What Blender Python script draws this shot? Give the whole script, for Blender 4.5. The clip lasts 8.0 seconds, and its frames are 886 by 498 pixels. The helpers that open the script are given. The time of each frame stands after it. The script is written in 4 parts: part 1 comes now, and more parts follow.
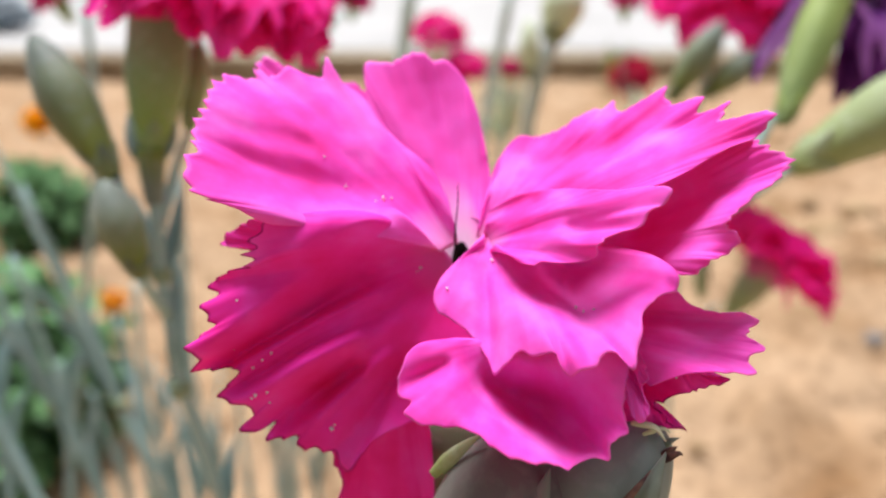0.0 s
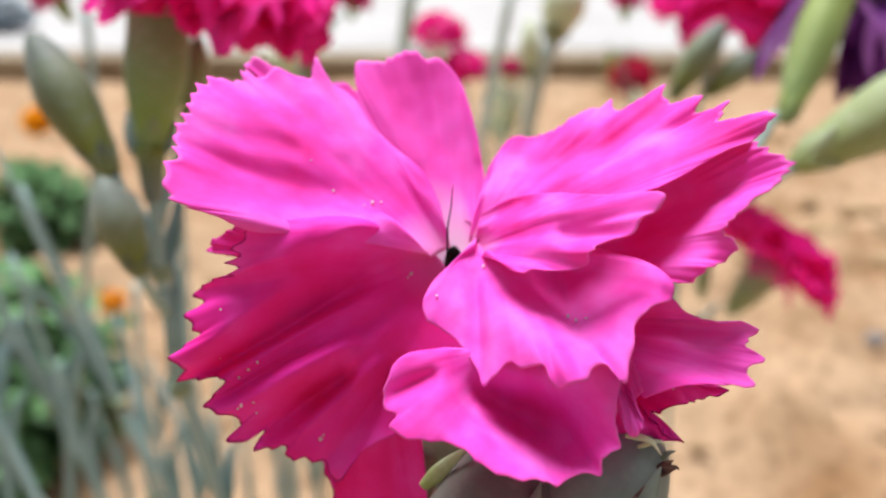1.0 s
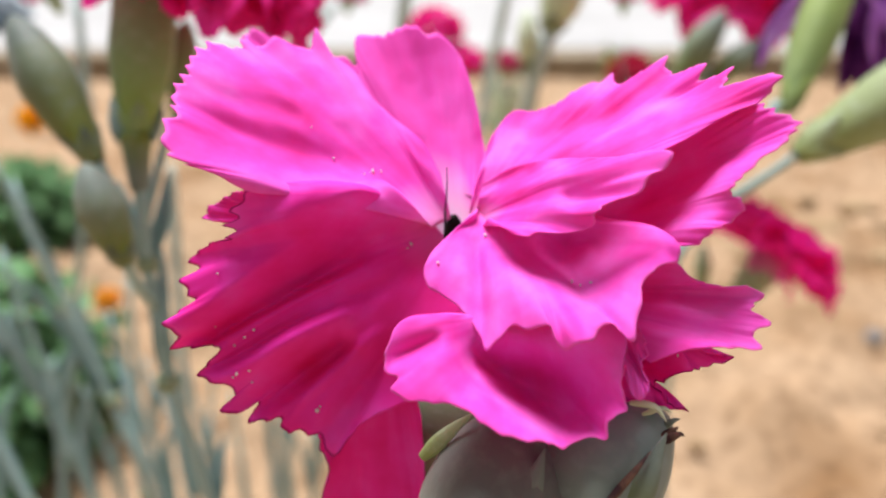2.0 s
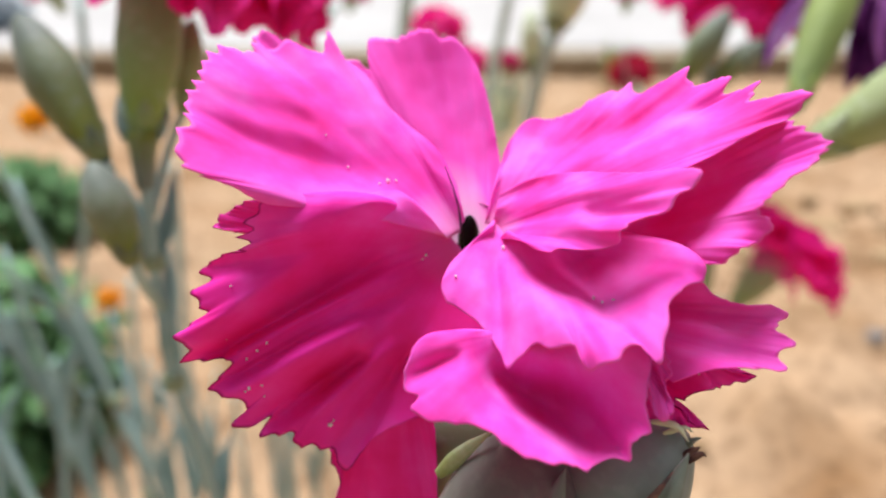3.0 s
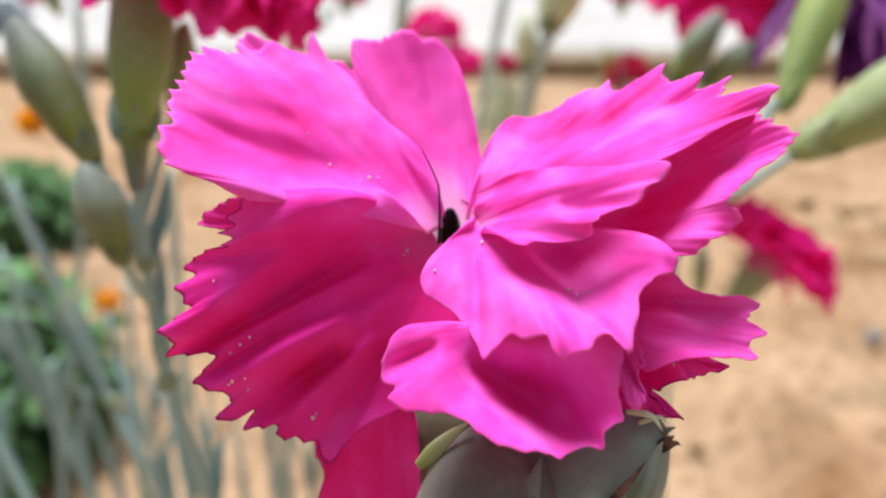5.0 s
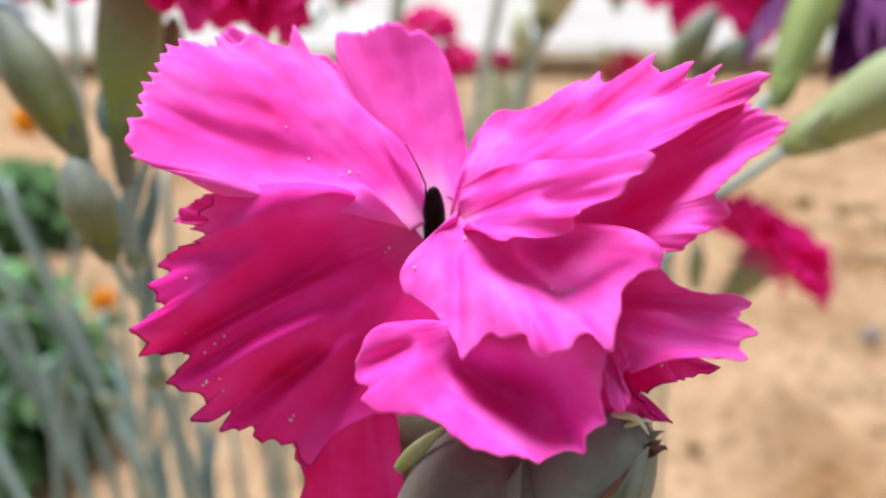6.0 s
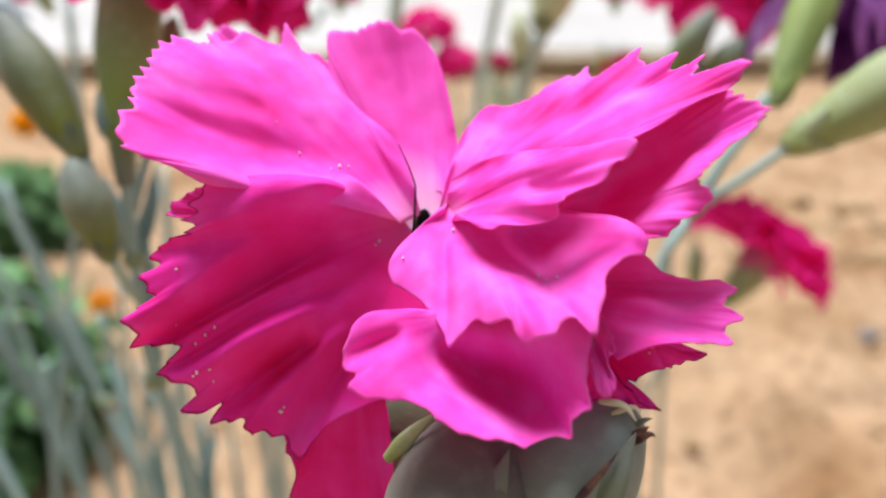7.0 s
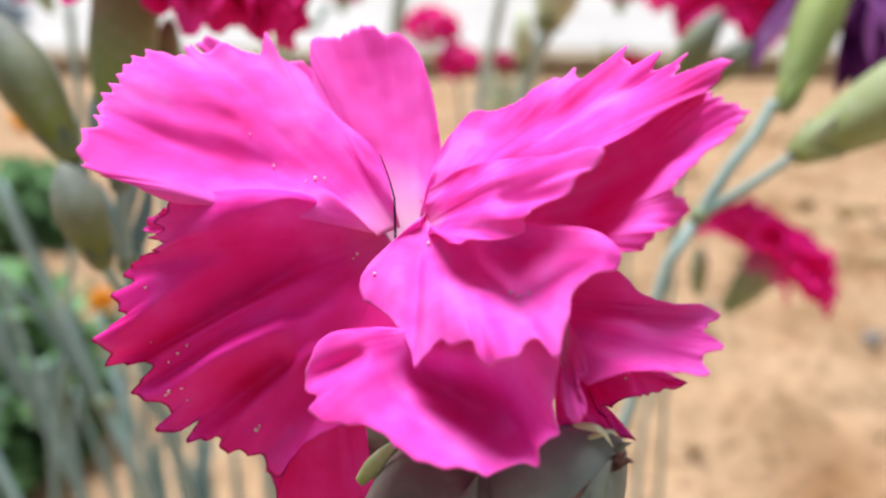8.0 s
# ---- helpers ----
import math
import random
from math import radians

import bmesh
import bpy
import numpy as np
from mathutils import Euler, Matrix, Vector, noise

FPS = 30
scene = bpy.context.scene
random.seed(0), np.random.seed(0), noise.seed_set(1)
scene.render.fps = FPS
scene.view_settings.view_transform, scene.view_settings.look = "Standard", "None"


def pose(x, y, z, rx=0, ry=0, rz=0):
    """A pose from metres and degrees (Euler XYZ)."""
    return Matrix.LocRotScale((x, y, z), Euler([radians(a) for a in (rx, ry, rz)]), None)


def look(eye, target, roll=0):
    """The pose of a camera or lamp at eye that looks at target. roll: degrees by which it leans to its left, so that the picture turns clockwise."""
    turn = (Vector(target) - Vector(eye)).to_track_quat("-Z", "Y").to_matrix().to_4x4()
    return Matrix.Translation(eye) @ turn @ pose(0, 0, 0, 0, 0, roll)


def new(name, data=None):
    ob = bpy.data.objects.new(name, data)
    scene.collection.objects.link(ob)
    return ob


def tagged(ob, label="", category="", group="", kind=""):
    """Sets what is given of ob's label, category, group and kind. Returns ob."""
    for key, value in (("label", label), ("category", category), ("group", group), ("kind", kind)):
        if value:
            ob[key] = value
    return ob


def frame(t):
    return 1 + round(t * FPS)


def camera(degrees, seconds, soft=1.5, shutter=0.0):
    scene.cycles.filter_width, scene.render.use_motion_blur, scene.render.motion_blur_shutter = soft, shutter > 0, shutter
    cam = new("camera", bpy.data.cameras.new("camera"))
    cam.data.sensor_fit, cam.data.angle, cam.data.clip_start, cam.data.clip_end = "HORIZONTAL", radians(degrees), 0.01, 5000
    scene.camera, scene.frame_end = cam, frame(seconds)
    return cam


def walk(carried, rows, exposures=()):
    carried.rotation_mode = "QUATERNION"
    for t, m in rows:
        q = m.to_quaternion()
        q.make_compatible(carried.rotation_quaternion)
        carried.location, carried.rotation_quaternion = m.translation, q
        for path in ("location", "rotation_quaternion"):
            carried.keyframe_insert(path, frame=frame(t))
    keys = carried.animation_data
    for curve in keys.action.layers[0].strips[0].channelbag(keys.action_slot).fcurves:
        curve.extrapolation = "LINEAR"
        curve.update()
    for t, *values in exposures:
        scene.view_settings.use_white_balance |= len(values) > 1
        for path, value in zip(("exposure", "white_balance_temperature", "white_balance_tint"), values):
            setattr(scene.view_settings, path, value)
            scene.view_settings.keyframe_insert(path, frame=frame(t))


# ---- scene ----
cam = camera(62, 8.0, soft=2.2)
EYE, TILT = 0.45, -24
REST = pose(0, 0, EYE, 90 + TILT, 0, 0)          # the first view: x right, y up, z back
BLOOM = Vector((0.00181, -0.00082, -0.07600))          # the flower's middle in that view

CAMERA_ROWS = [  # seconds; millimetres right, up, back; degrees of yaw, pitch, roll
    (0.0, 0.00, 0.00, 0.00, 0.00, 0.00, 0.00),
    (0.5, 0.75, -0.51, -1.28, 0.02, 0.09, 0.03),
    (1.0, -0.31, -0.58, -1.09, -0.01, 0.04, -0.01),
    (1.5, 1.03, -2.01, -3.96, -0.16, 0.01, -0.02),
    (3.0, -1.18, -2.86, -6.26, -0.17, -0.02, -0.05),
    (3.5, -0.99, -2.86, -5.91, -0.21, -0.01, -0.12),
    (4.0, 0.55, -3.61, -6.13, -0.20, 0.08, -0.23),
    (4.5, 0.34, -2.95, -4.79, -0.16, 0.15, -0.15),
    (6.0, 2.57, -4.09, -5.76, -0.31, 0.07, -0.28),
    (6.5, 2.03, -3.32, -5.60, -0.35, 0.15, -0.41),
    (7.0, 2.20, -4.52, -6.03, -0.44, 0.21, -0.36),
    (7.5, 3.00, -3.13, -8.95, -0.27, 0.17, -0.42),
    (8.0, 2.77, -2.25, -9.08, -0.25, 0.04, 0.02),
]

SWAY_ROWS = [  # the same for the flower head, from its own rest
    (0.0, 0.00, 0.00, 0.00, 0.00, 0.00, 0.00),
    (0.1, -0.62, -0.08, -0.07, -0.32, -0.02, -0.03),
    (0.2, -0.50, -0.16, -0.14, -0.65, -0.03, -0.06),
    (0.3, -0.10, -0.24, -0.21, -0.97, -0.05, -0.09),
    (0.4, -1.42, -0.32, -0.27, -1.30, -0.06, -0.12),
    (0.5, -0.65, -0.41, -0.34, -1.62, -0.08, -0.15),
    (0.6, -0.73, -0.56, -0.04, -1.58, 0.10, -0.06),
    (0.7, -3.18, -0.72, 0.25, -1.53, 0.28, 0.02),
    (0.8, -1.70, -0.88, 0.55, -1.48, 0.45, 0.11),
    (0.9, 0.06, -1.04, 0.85, -1.43, 0.63, 0.19),
    (1.0, -1.47, -1.20, 1.15, -1.38, 0.81, 0.28),
    (1.1, -1.17, -0.77, 0.38, -1.27, 0.39, 0.23),
    (1.2, 2.22, -0.33, -0.38, -1.16, -0.02, 0.18),
    (1.3, 0.75, 0.10, -1.15, -1.06, -0.43, 0.14),
    (1.4, -1.37, 0.53, -1.91, -0.95, -0.84, 0.09),
    (1.5, -0.23, 0.97, -2.68, -0.84, -1.25, 0.05),
    (1.6, 0.80, 0.80, -2.60, -0.73, -1.16, -0.01),
    (1.7, -0.54, 0.64, -2.52, -0.61, -1.07, -0.07),
    (2.8, 0.93, -1.15, -1.67, 0.61, -0.04, -0.69),
    (2.9, -0.39, -1.31, -1.59, 0.72, 0.05, -0.74),
    (3.0, -0.05, -1.47, -1.51, 0.83, 0.15, -0.80),
    (3.1, 1.34, -1.15, -1.52, 0.68, -0.10, -0.70),
    (3.2, 0.80, -0.82, -1.53, 0.52, -0.34, -0.60),
    (3.3, -0.03, -0.50, -1.54, 0.37, -0.58, -0.50),
    (3.4, 0.79, -0.17, -1.55, 0.21, -0.82, -0.40),
    (3.5, -0.42, 0.16, -1.56, 0.06, -1.06, -0.30),
    (3.6, -2.15, -0.08, -1.41, -0.22, -0.98, -0.36),
    (3.7, -0.55, -0.32, -1.27, -0.50, -0.90, -0.42),
    (3.8, 0.07, -0.56, -1.12, -0.77, -0.82, -0.48),
    (3.9, -1.61, -0.80, -0.97, -1.05, -0.74, -0.54),
    (4.0, -1.84, -1.03, -0.82, -1.33, -0.66, -0.60),
    (4.1, -0.45, -1.00, -1.15, -0.86, -0.55, -0.59),
    (4.2, -0.69, -0.96, -1.47, -0.38, -0.44, -0.57),
    (4.3, -1.12, -0.92, -1.79, 0.09, -0.34, -0.56),
    (4.4, 2.17, -0.89, -2.12, 0.56, -0.23, -0.54),
    (4.5, 1.72, -0.85, -2.44, 1.04, -0.12, -0.53),
    (4.6, -0.38, -0.91, -2.28, 0.90, -0.15, -0.54),
    (4.7, -0.54, -0.96, -2.11, 0.77, -0.18, -0.54),
    (5.8, 1.99, -1.54, -0.28, -0.73, -0.53, -0.63),
    (5.9, -0.64, -1.59, -0.12, -0.86, -0.57, -0.64),
    (6.0, -0.28, -1.65, 0.05, -1.00, -0.60, -0.65),
    (6.1, 1.31, -1.46, -0.14, -0.91, -0.64, -0.68),
    (6.2, -0.42, -1.28, -0.33, -0.82, -0.68, -0.70),
    (6.3, -0.23, -1.09, -0.51, -0.74, -0.72, -0.72),
    (6.4, 1.59, -0.91, -0.70, -0.65, -0.76, -0.75),
    (6.5, -0.21, -0.73, -0.89, -0.56, -0.80, -0.77),
    (6.6, -1.57, -0.77, -0.87, -0.74, -0.98, -0.70),
    (6.7, -0.38, -0.81, -0.86, -0.92, -1.17, -0.64),
    (6.8, 1.09, -0.85, -0.84, -1.10, -1.35, -0.57),
    (6.9, -1.38, -0.89, -0.83, -1.28, -1.54, -0.50),
    (7.0, -1.65, -0.92, -0.81, -1.46, -1.72, -0.43),
    (7.1, -0.40, -0.95, -0.85, -2.04, -1.49, -0.44),
    (7.2, -0.40, -0.97, -0.90, -2.63, -1.25, -0.45),
    (7.3, -1.35, -0.99, -0.94, -3.22, -1.02, -0.46),
    (7.4, -2.11, -1.01, -0.99, -3.80, -0.78, -0.47),
    (7.5, -0.93, -1.04, -1.03, -4.39, -0.55, -0.48),
    (7.6, -4.25, -0.89, -1.09, -4.60, -0.72, -0.25),
    (7.7, -5.19, -0.75, -1.15, -4.81, -0.89, -0.03),
    (7.8, -2.15, -0.61, -1.21, -5.02, -1.06, 0.20),
    (7.9, -4.32, -0.46, -1.27, -5.23, -1.23, 0.42),
    (8.0, -4.12, -0.32, -1.33, -5.44, -1.40, 0.65),
]


def shift(x, y, z, yaw, pitch, roll):
    turn = Matrix.Rotation(radians(yaw), 4, "Y") @ Matrix.Rotation(radians(pitch), 4, "X") @ Matrix.Rotation(radians(roll), 4, "Z")
    return Matrix.Translation((x / 1000, y / 1000, z / 1000)) @ turn


walk(cam, [(t, REST @ shift(*row)) for t, *row in CAMERA_ROWS])
cam.data.dof.use_dof = True
cam.data.dof.focus_distance = 0.071
cam.data.dof.aperture_fstop = 15.5

# ---- light: an even bright overcast sky ----
world = bpy.data.worlds.new("sky")
scene.world = world
world.use_nodes = True
wn = world.node_tree.nodes
sky = wn.new("ShaderNodeTexSky")
sky.sky_type = "NISHITA"
sky.sun_disc = False
sky.sun_elevation = radians(64)
sky.sun_rotation = radians(80)
sky.dust_density = 3.0
wash = wn.new("ShaderNodeMixRGB")
wash.inputs[0].default_value = 0.85
wash.inputs[2].default_value = (9.0, 9.0, 9.2, 1)
world.node_tree.links.new(sky.outputs[0], wash.inputs[1])
world.node_tree.links.new(wash.outputs[0], wn["Background"].inputs[0])
wn["Background"].inputs[1].default_value = 0.028
sun = new("sun", bpy.data.lights.new("sun", "SUN"))
sun.data.energy = 5.2
sun.data.angle = radians(35)
sun.data.color = (1.0, 0.985, 1.0)
sun.matrix_world = look((-0.3, 0.72, 2.4), (0, 0.08, 0.4))
scene.view_settings.exposure = 0.42


# ---- materials ----
def material(name):
    m = bpy.data.materials.new(name)
    m.use_nodes = True
    nodes, links = m.node_tree.nodes, m.node_tree.links
    return m, nodes, links, nodes["Principled BSDF"]


def noise_node(nodes, links, scale, detail=4.0, kind="Object"):
    co = nodes.new("ShaderNodeTexCoord")
    n = nodes.new("ShaderNodeTexNoise")
    n.inputs["Scale"].default_value = scale
    n.inputs["Detail"].default_value = detail
    links.new(co.outputs[kind], n.inputs["Vector"])
    return n


def ramp(nodes, links, source, stops):
    r = nodes.new("ShaderNodeValToRGB")
    while len(r.color_ramp.elements) < len(stops):
        r.color_ramp.elements.new(0.5)
    for e, (at, colour) in zip(r.color_ramp.elements, stops):
        e.position, e.color = at, (*colour, 1)
    links.new(source, r.inputs[0])
    return r


def bump(nodes, links, shader, source, strength, distance):
    b = nodes.new("ShaderNodeBump")
    b.inputs["Strength"].default_value = strength
    b.inputs["Distance"].default_value = distance
    links.new(source, b.inputs["Height"])
    links.new(b.outputs[0], shader.inputs["Normal"])
    return b


def petal_material(name, deep, mid, light, rim, pale, passed=0.35, claw_end=0.2, rim_from=0.982, filtered=(1, 1, 1)):
    """Velvety petal: streaks along its length, a pale claw, a darker hair-thin rim."""
    m, nodes, links, p = material(name)
    uv = nodes.new("ShaderNodeTexCoord")
    sep = nodes.new("ShaderNodeSeparateXYZ")
    links.new(uv.outputs["UV"], sep.inputs[0])
    stretch = nodes.new("ShaderNodeMapping")
    stretch.inputs["Scale"].default_value = (13, 1.2, 1)
    links.new(uv.outputs["UV"], stretch.inputs[0])
    streak = nodes.new("ShaderNodeTexNoise")
    streak.inputs["Scale"].default_value = 1.0
    streak.inputs["Detail"].default_value = 3
    links.new(stretch.outputs[0], streak.inputs["Vector"])
    broad = noise_node(nodes, links, 110, 5)
    both = nodes.new("ShaderNodeMath")
    both.operation = "MULTIPLY_ADD"
    both.inputs[1].default_value = 0.22
    links.new(streak.outputs[0], both.inputs[0])
    half = nodes.new("ShaderNodeMath")
    half.operation = "MULTIPLY"
    half.inputs[1].default_value = 0.78
    links.new(broad.outputs[0], half.inputs[0])
    links.new(half.outputs[0], both.inputs[2])
    body = ramp(nodes, links, both.outputs[0], [(0.22, deep), (0.5, mid), (0.8, light)])
    along = ramp(nodes, links, sep.outputs["Y"], [(0.0, (1, 1, 1)), (claw_end * 0.3, (0.8, 0.8, 0.8)), (claw_end, (0, 0, 0))])
    claw = nodes.new("ShaderNodeMixRGB")
    claw.inputs[2].default_value = (*pale, 1)
    links.new(along.outputs[0], claw.inputs[0])
    links.new(body.outputs[0], claw.inputs[1])
    edge = ramp(nodes, links, sep.outputs["Y"], [(rim_from, (0, 0, 0)), (1.0, (1, 1, 1))])
    tip = nodes.new("ShaderNodeMixRGB")
    tip.inputs[2].default_value = (*rim, 1)
    links.new(edge.outputs[0], tip.inputs[0])
    links.new(claw.outputs[0], tip.inputs[1])
    links.new(tip.outputs[0], p.inputs["Base Color"])
    p.inputs["Roughness"].default_value = 0.68
    p.inputs["Specular IOR Level"].default_value = 0.15
    p.inputs["Sheen Weight"].default_value = 0.0
    p.inputs["Sheen Roughness"].default_value = 0.4
    velvet = noise_node(nodes, links, 1400, 3)
    bump(nodes, links, p, velvet.outputs[0], 0.1, 0.0003)
    glow = nodes.new("ShaderNodeBsdfTranslucent")
    sap = nodes.new("ShaderNodeMixRGB")
    sap.blend_type = "MULTIPLY"
    sap.inputs[0].default_value = 1.0
    sap.inputs[2].default_value = (*filtered, 1)
    links.new(tip.outputs[0], sap.inputs[1])
    links.new(sap.outputs[0], glow.inputs[0])
    mix = nodes.new("ShaderNodeMixShader")
    mix.inputs[0].default_value = passed
    links.new(p.outputs[0], mix.inputs[1])
    links.new(glow.outputs[0], mix.inputs[2])
    links.new(mix.outputs[0], nodes["Material Output"].inputs[0])
    return m


def green_material(name, low, high, fleck, rough=0.6, scale=60):
    """Waxy green with a powdery bloom; low at the base of the piece, high at its tip."""
    m, nodes, links, p = material(name)
    uv = nodes.new("ShaderNodeTexCoord")
    sep = nodes.new("ShaderNodeSeparateXYZ")
    links.new(uv.outputs["UV"], sep.inputs[0])
    n = noise_node(nodes, links, scale, 4)
    add = nodes.new("ShaderNodeMath")
    add.operation = "MULTIPLY_ADD"
    add.inputs[1].default_value = 0.5
    links.new(n.outputs[0], add.inputs[0])
    less = nodes.new("ShaderNodeMath")
    less.operation = "SUBTRACT"
    less.inputs[1].default_value = 0.25
    links.new(sep.outputs["Y"], less.inputs[0])
    links.new(less.outputs[0], add.inputs[2])
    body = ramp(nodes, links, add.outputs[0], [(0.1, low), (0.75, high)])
    fine = noise_node(nodes, links, scale * 9, 3)
    dots = ramp(nodes, links, fine.outputs[0], [(0.5, (0, 0, 0)), (0.75, (0.35, 0.35, 0.35))])
    mix = nodes.new("ShaderNodeMixRGB")
    mix.inputs[2].default_value = (*fleck, 1)
    links.new(dots.outputs[0], mix.inputs[0])
    links.new(body.outputs[0], mix.inputs[1])
    links.new(mix.outputs[0], p.inputs["Base Color"])
    p.inputs["Roughness"].default_value = rough
    p.inputs["Specular IOR Level"].default_value = 0.3
    p.inputs["Sheen Weight"].default_value = 0.22
    p.inputs["Sheen Roughness"].default_value = 0.45
    p.inputs["Sheen Tint"].default_value = (0.88, 0.97, 0.95, 1)
    bump(nodes, links, p, fine.outputs[0], 0.2, 0.0004)
    return m


def plain_material(name, a, b, scale, rough=0.8, bumpy=0.3, depth=0.002, detail=6.0):
    m, nodes, links, p = material(name)
    n = noise_node(nodes, links, scale, detail)
    c = ramp(nodes, links, n.outputs[0], [(0.35, a), (0.68, b)])
    links.new(c.outputs[0], p.inputs["Base Color"])
    p.inputs["Roughness"].default_value = rough
    bump(nodes, links, p, n.outputs[0], bumpy, depth)
    return m


PINK = petal_material("pink_petal", (0.82, 0.006, 0.17), (0.92, 0.08, 0.6), (0.96, 0.28, 0.98), (0.92, 0.15, 0.65), (0.9, 0.3, 0.7), 0.24, filtered=(1, 0.1, 0.48))
# own dark rim; body deeper than PINK to paint shade on low petals
PINK_SHADED_EDGED = petal_material("pink_petal_shaded_dark_edge", (0.8, 0.002, 0.15), (0.92, 0.035, 0.48), (0.96, 0.15, 0.85), (0.36, 0.0, 0.12), (0.86, 0.14, 0.56), 0.25, 0.2, 0.985, (1, 0.1, 0.45))
PINK_CLAW = petal_material("pink_petal_pale_claw", (0.82, 0.03, 0.34), (0.9, 0.1, 0.58), (0.95, 0.2, 0.85), (0.86, 0.1, 0.56), (0.7, 0.54, 0.7), 0.12, 0.42)
CRIMSON = petal_material("crimson_petal", (0.44, 0, 0.072), (0.6, 0.0048, 0.16), (0.68, 0.016, 0.272), (0.32, 0, 0.08), (0.64, 0.24, 0.4), 0.3)
ROSE = petal_material("rose_petal", (0.68, 0.002, 0.15), (0.88, 0.024, 0.35), (0.95, 0.1, 0.58), (0.7, 0.01, 0.25), (0.8, 0.2, 0.45), 0.5)
DARK_RED = petal_material("dark_red_petal", (0.3, 0, 0.02), (0.48, 0.002, 0.05), (0.58, 0.01, 0.09), (0.3, 0, 0.03), (0.5, 0.04, 0.08), 0.2)
LIGHT_VIOLET = petal_material("light_violet_petal", (0.34, 0.08, 0.44), (0.54, 0.2, 0.66), (0.74, 0.46, 0.88), (0.2, 0.04, 0.3), (0.2, 0.03, 0.3), 0.35)
VIOLET = petal_material("violet_petal", (0.02, 0.001, 0.025), (0.075, 0.004, 0.09), (0.28, 0.06, 0.33), (0.1, 0.02, 0.2), (0.4, 0.2, 0.5), 0.3)
ORANGE = petal_material("orange_petal", (0.7, 0.16, 0.01), (0.82, 0.34, 0.02), (0.9, 0.5, 0.05), (0.476, 0.068, 0), (0.544, 0.204, 0.0136), 0.2)
YELLOW = petal_material("yellow_orange_petal", (0.8, 0.28, 0.0), (0.9, 0.45, 0.01), (0.95, 0.6, 0.03), (0.8, 0.3, 0.0), (0.8, 0.35, 0.01), 0.3)
BUD_GREEN = green_material("bud_green", (0.14, 0.175, 0.012), (0.085, 0.11, 0.09), (0.18, 0.22, 0.2))
BRACT_GREEN = green_material("bract_green", (0.17, 0.21, 0.07), (0.08, 0.105, 0.075), (0.2, 0.23, 0.18))
PALE_BUD = green_material("pale_bud", (0.24, 0.3, 0.1), (0.3, 0.36, 0.22), (0.44, 0.5, 0.42))
CALYX_GREEN = green_material("calyx_green", (0.22, 0.33, 0.06), (0.21, 0.28, 0.15), (0.36, 0.45, 0.35))
OPENING = green_material("opening_bud", (0.18, 0.26, 0.16), (0.13, 0.132, 0.122), (0.24, 0.28, 0.24))
GREY_BUD = green_material("grey_bud", (0.15, 0.19, 0.025), (0.17, 0.21, 0.18), (0.29, 0.34, 0.31))
FRESH_CALYX = green_material("fresh_calyx", (0.19, 0.27, 0.1), (0.27, 0.36, 0.09), (0.36, 0.44, 0.24))
THROAT = plain_material("pale_claws", (0.55, 0.36, 0.5), (0.66, 0.48, 0.62), 400, 0.6, 0.1, 0.0003)
DULL_BUD = green_material("dull_bud", (0.11, 0.135, 0.02), (0.21, 0.26, 0.25), (0.32, 0.38, 0.36))
STEM = green_material("stem_green", (0.2, 0.31, 0.29), (0.3, 0.44, 0.43), (0.45, 0.56, 0.56), 0.65, 50)
PALE_STEM = green_material("pale_stem", (0.3, 0.41, 0.37), (0.44, 0.55, 0.51), (0.54, 0.62, 0.59), 0.65, 50)
FAR_BUD = green_material("far_pale_bud", (0.5, 0.6, 0.36), (0.6, 0.68, 0.5), (0.58, 0.64, 0.54))
LEAF = green_material("leaf_blue_green", (0.15, 0.27, 0.26), (0.27, 0.41, 0.42), (0.4, 0.52, 0.53), 0.6, 40)
NODE = green_material("node_green", (0.204, 0.272, 0.17), (0.286, 0.34, 0.245), (0.374, 0.408, 0.34))
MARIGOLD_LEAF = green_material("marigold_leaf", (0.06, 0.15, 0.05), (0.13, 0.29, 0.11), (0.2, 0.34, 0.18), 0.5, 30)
SHELL, nodes_, links_, p_ = material("insect_shell")
p_.inputs["Base Color"].default_value = (0.006, 0.004, 0.004, 1)
p_.inputs["Roughness"].default_value = 0.3
p_.inputs["Specular IOR Level"].default_value = 0.08
bump(nodes_, links_, p_, noise_node(nodes_, links_, 1500).outputs[0], 0.2, 0.0002)
WATER, nodes_, links_, p_ = material("water_drop")
# milky base colour paints in the sky's glint on clear drops
p_.inputs["Base Color"].default_value = (1, 0.9, 0.96, 1)
p_.inputs["Roughness"].default_value = 0.06
p_.inputs["Transmission Weight"].default_value = 0.4
p_.inputs["IOR"].default_value = 1.33
WITHERED = plain_material("withered_tip", (0.03, 0.006, 0.01), (0.18, 0.09, 0.06), 900, 0.7, 0.3, 0.0003)
PLASTER = plain_material("pale_pavement", (0.36, 0.355, 0.35), (0.43, 0.425, 0.42), 3.0, 0.8, 0.15, 0.004)
KERB = plain_material("kerb_stone", (0.22, 0.165, 0.1), (0.38, 0.31, 0.215), 9.0, 0.85, 0.4, 0.006)
CLOD = plain_material("sandy_clod", (0.272, 0.177, 0.0884), (0.422, 0.299, 0.17), 40.0, 0.95, 0.6, 0.004)
GREY_STONE = plain_material("grey_stone", (0.17, 0.17, 0.177), (0.286, 0.286, 0.292), 60.0, 0.8, 0.4, 0.002)


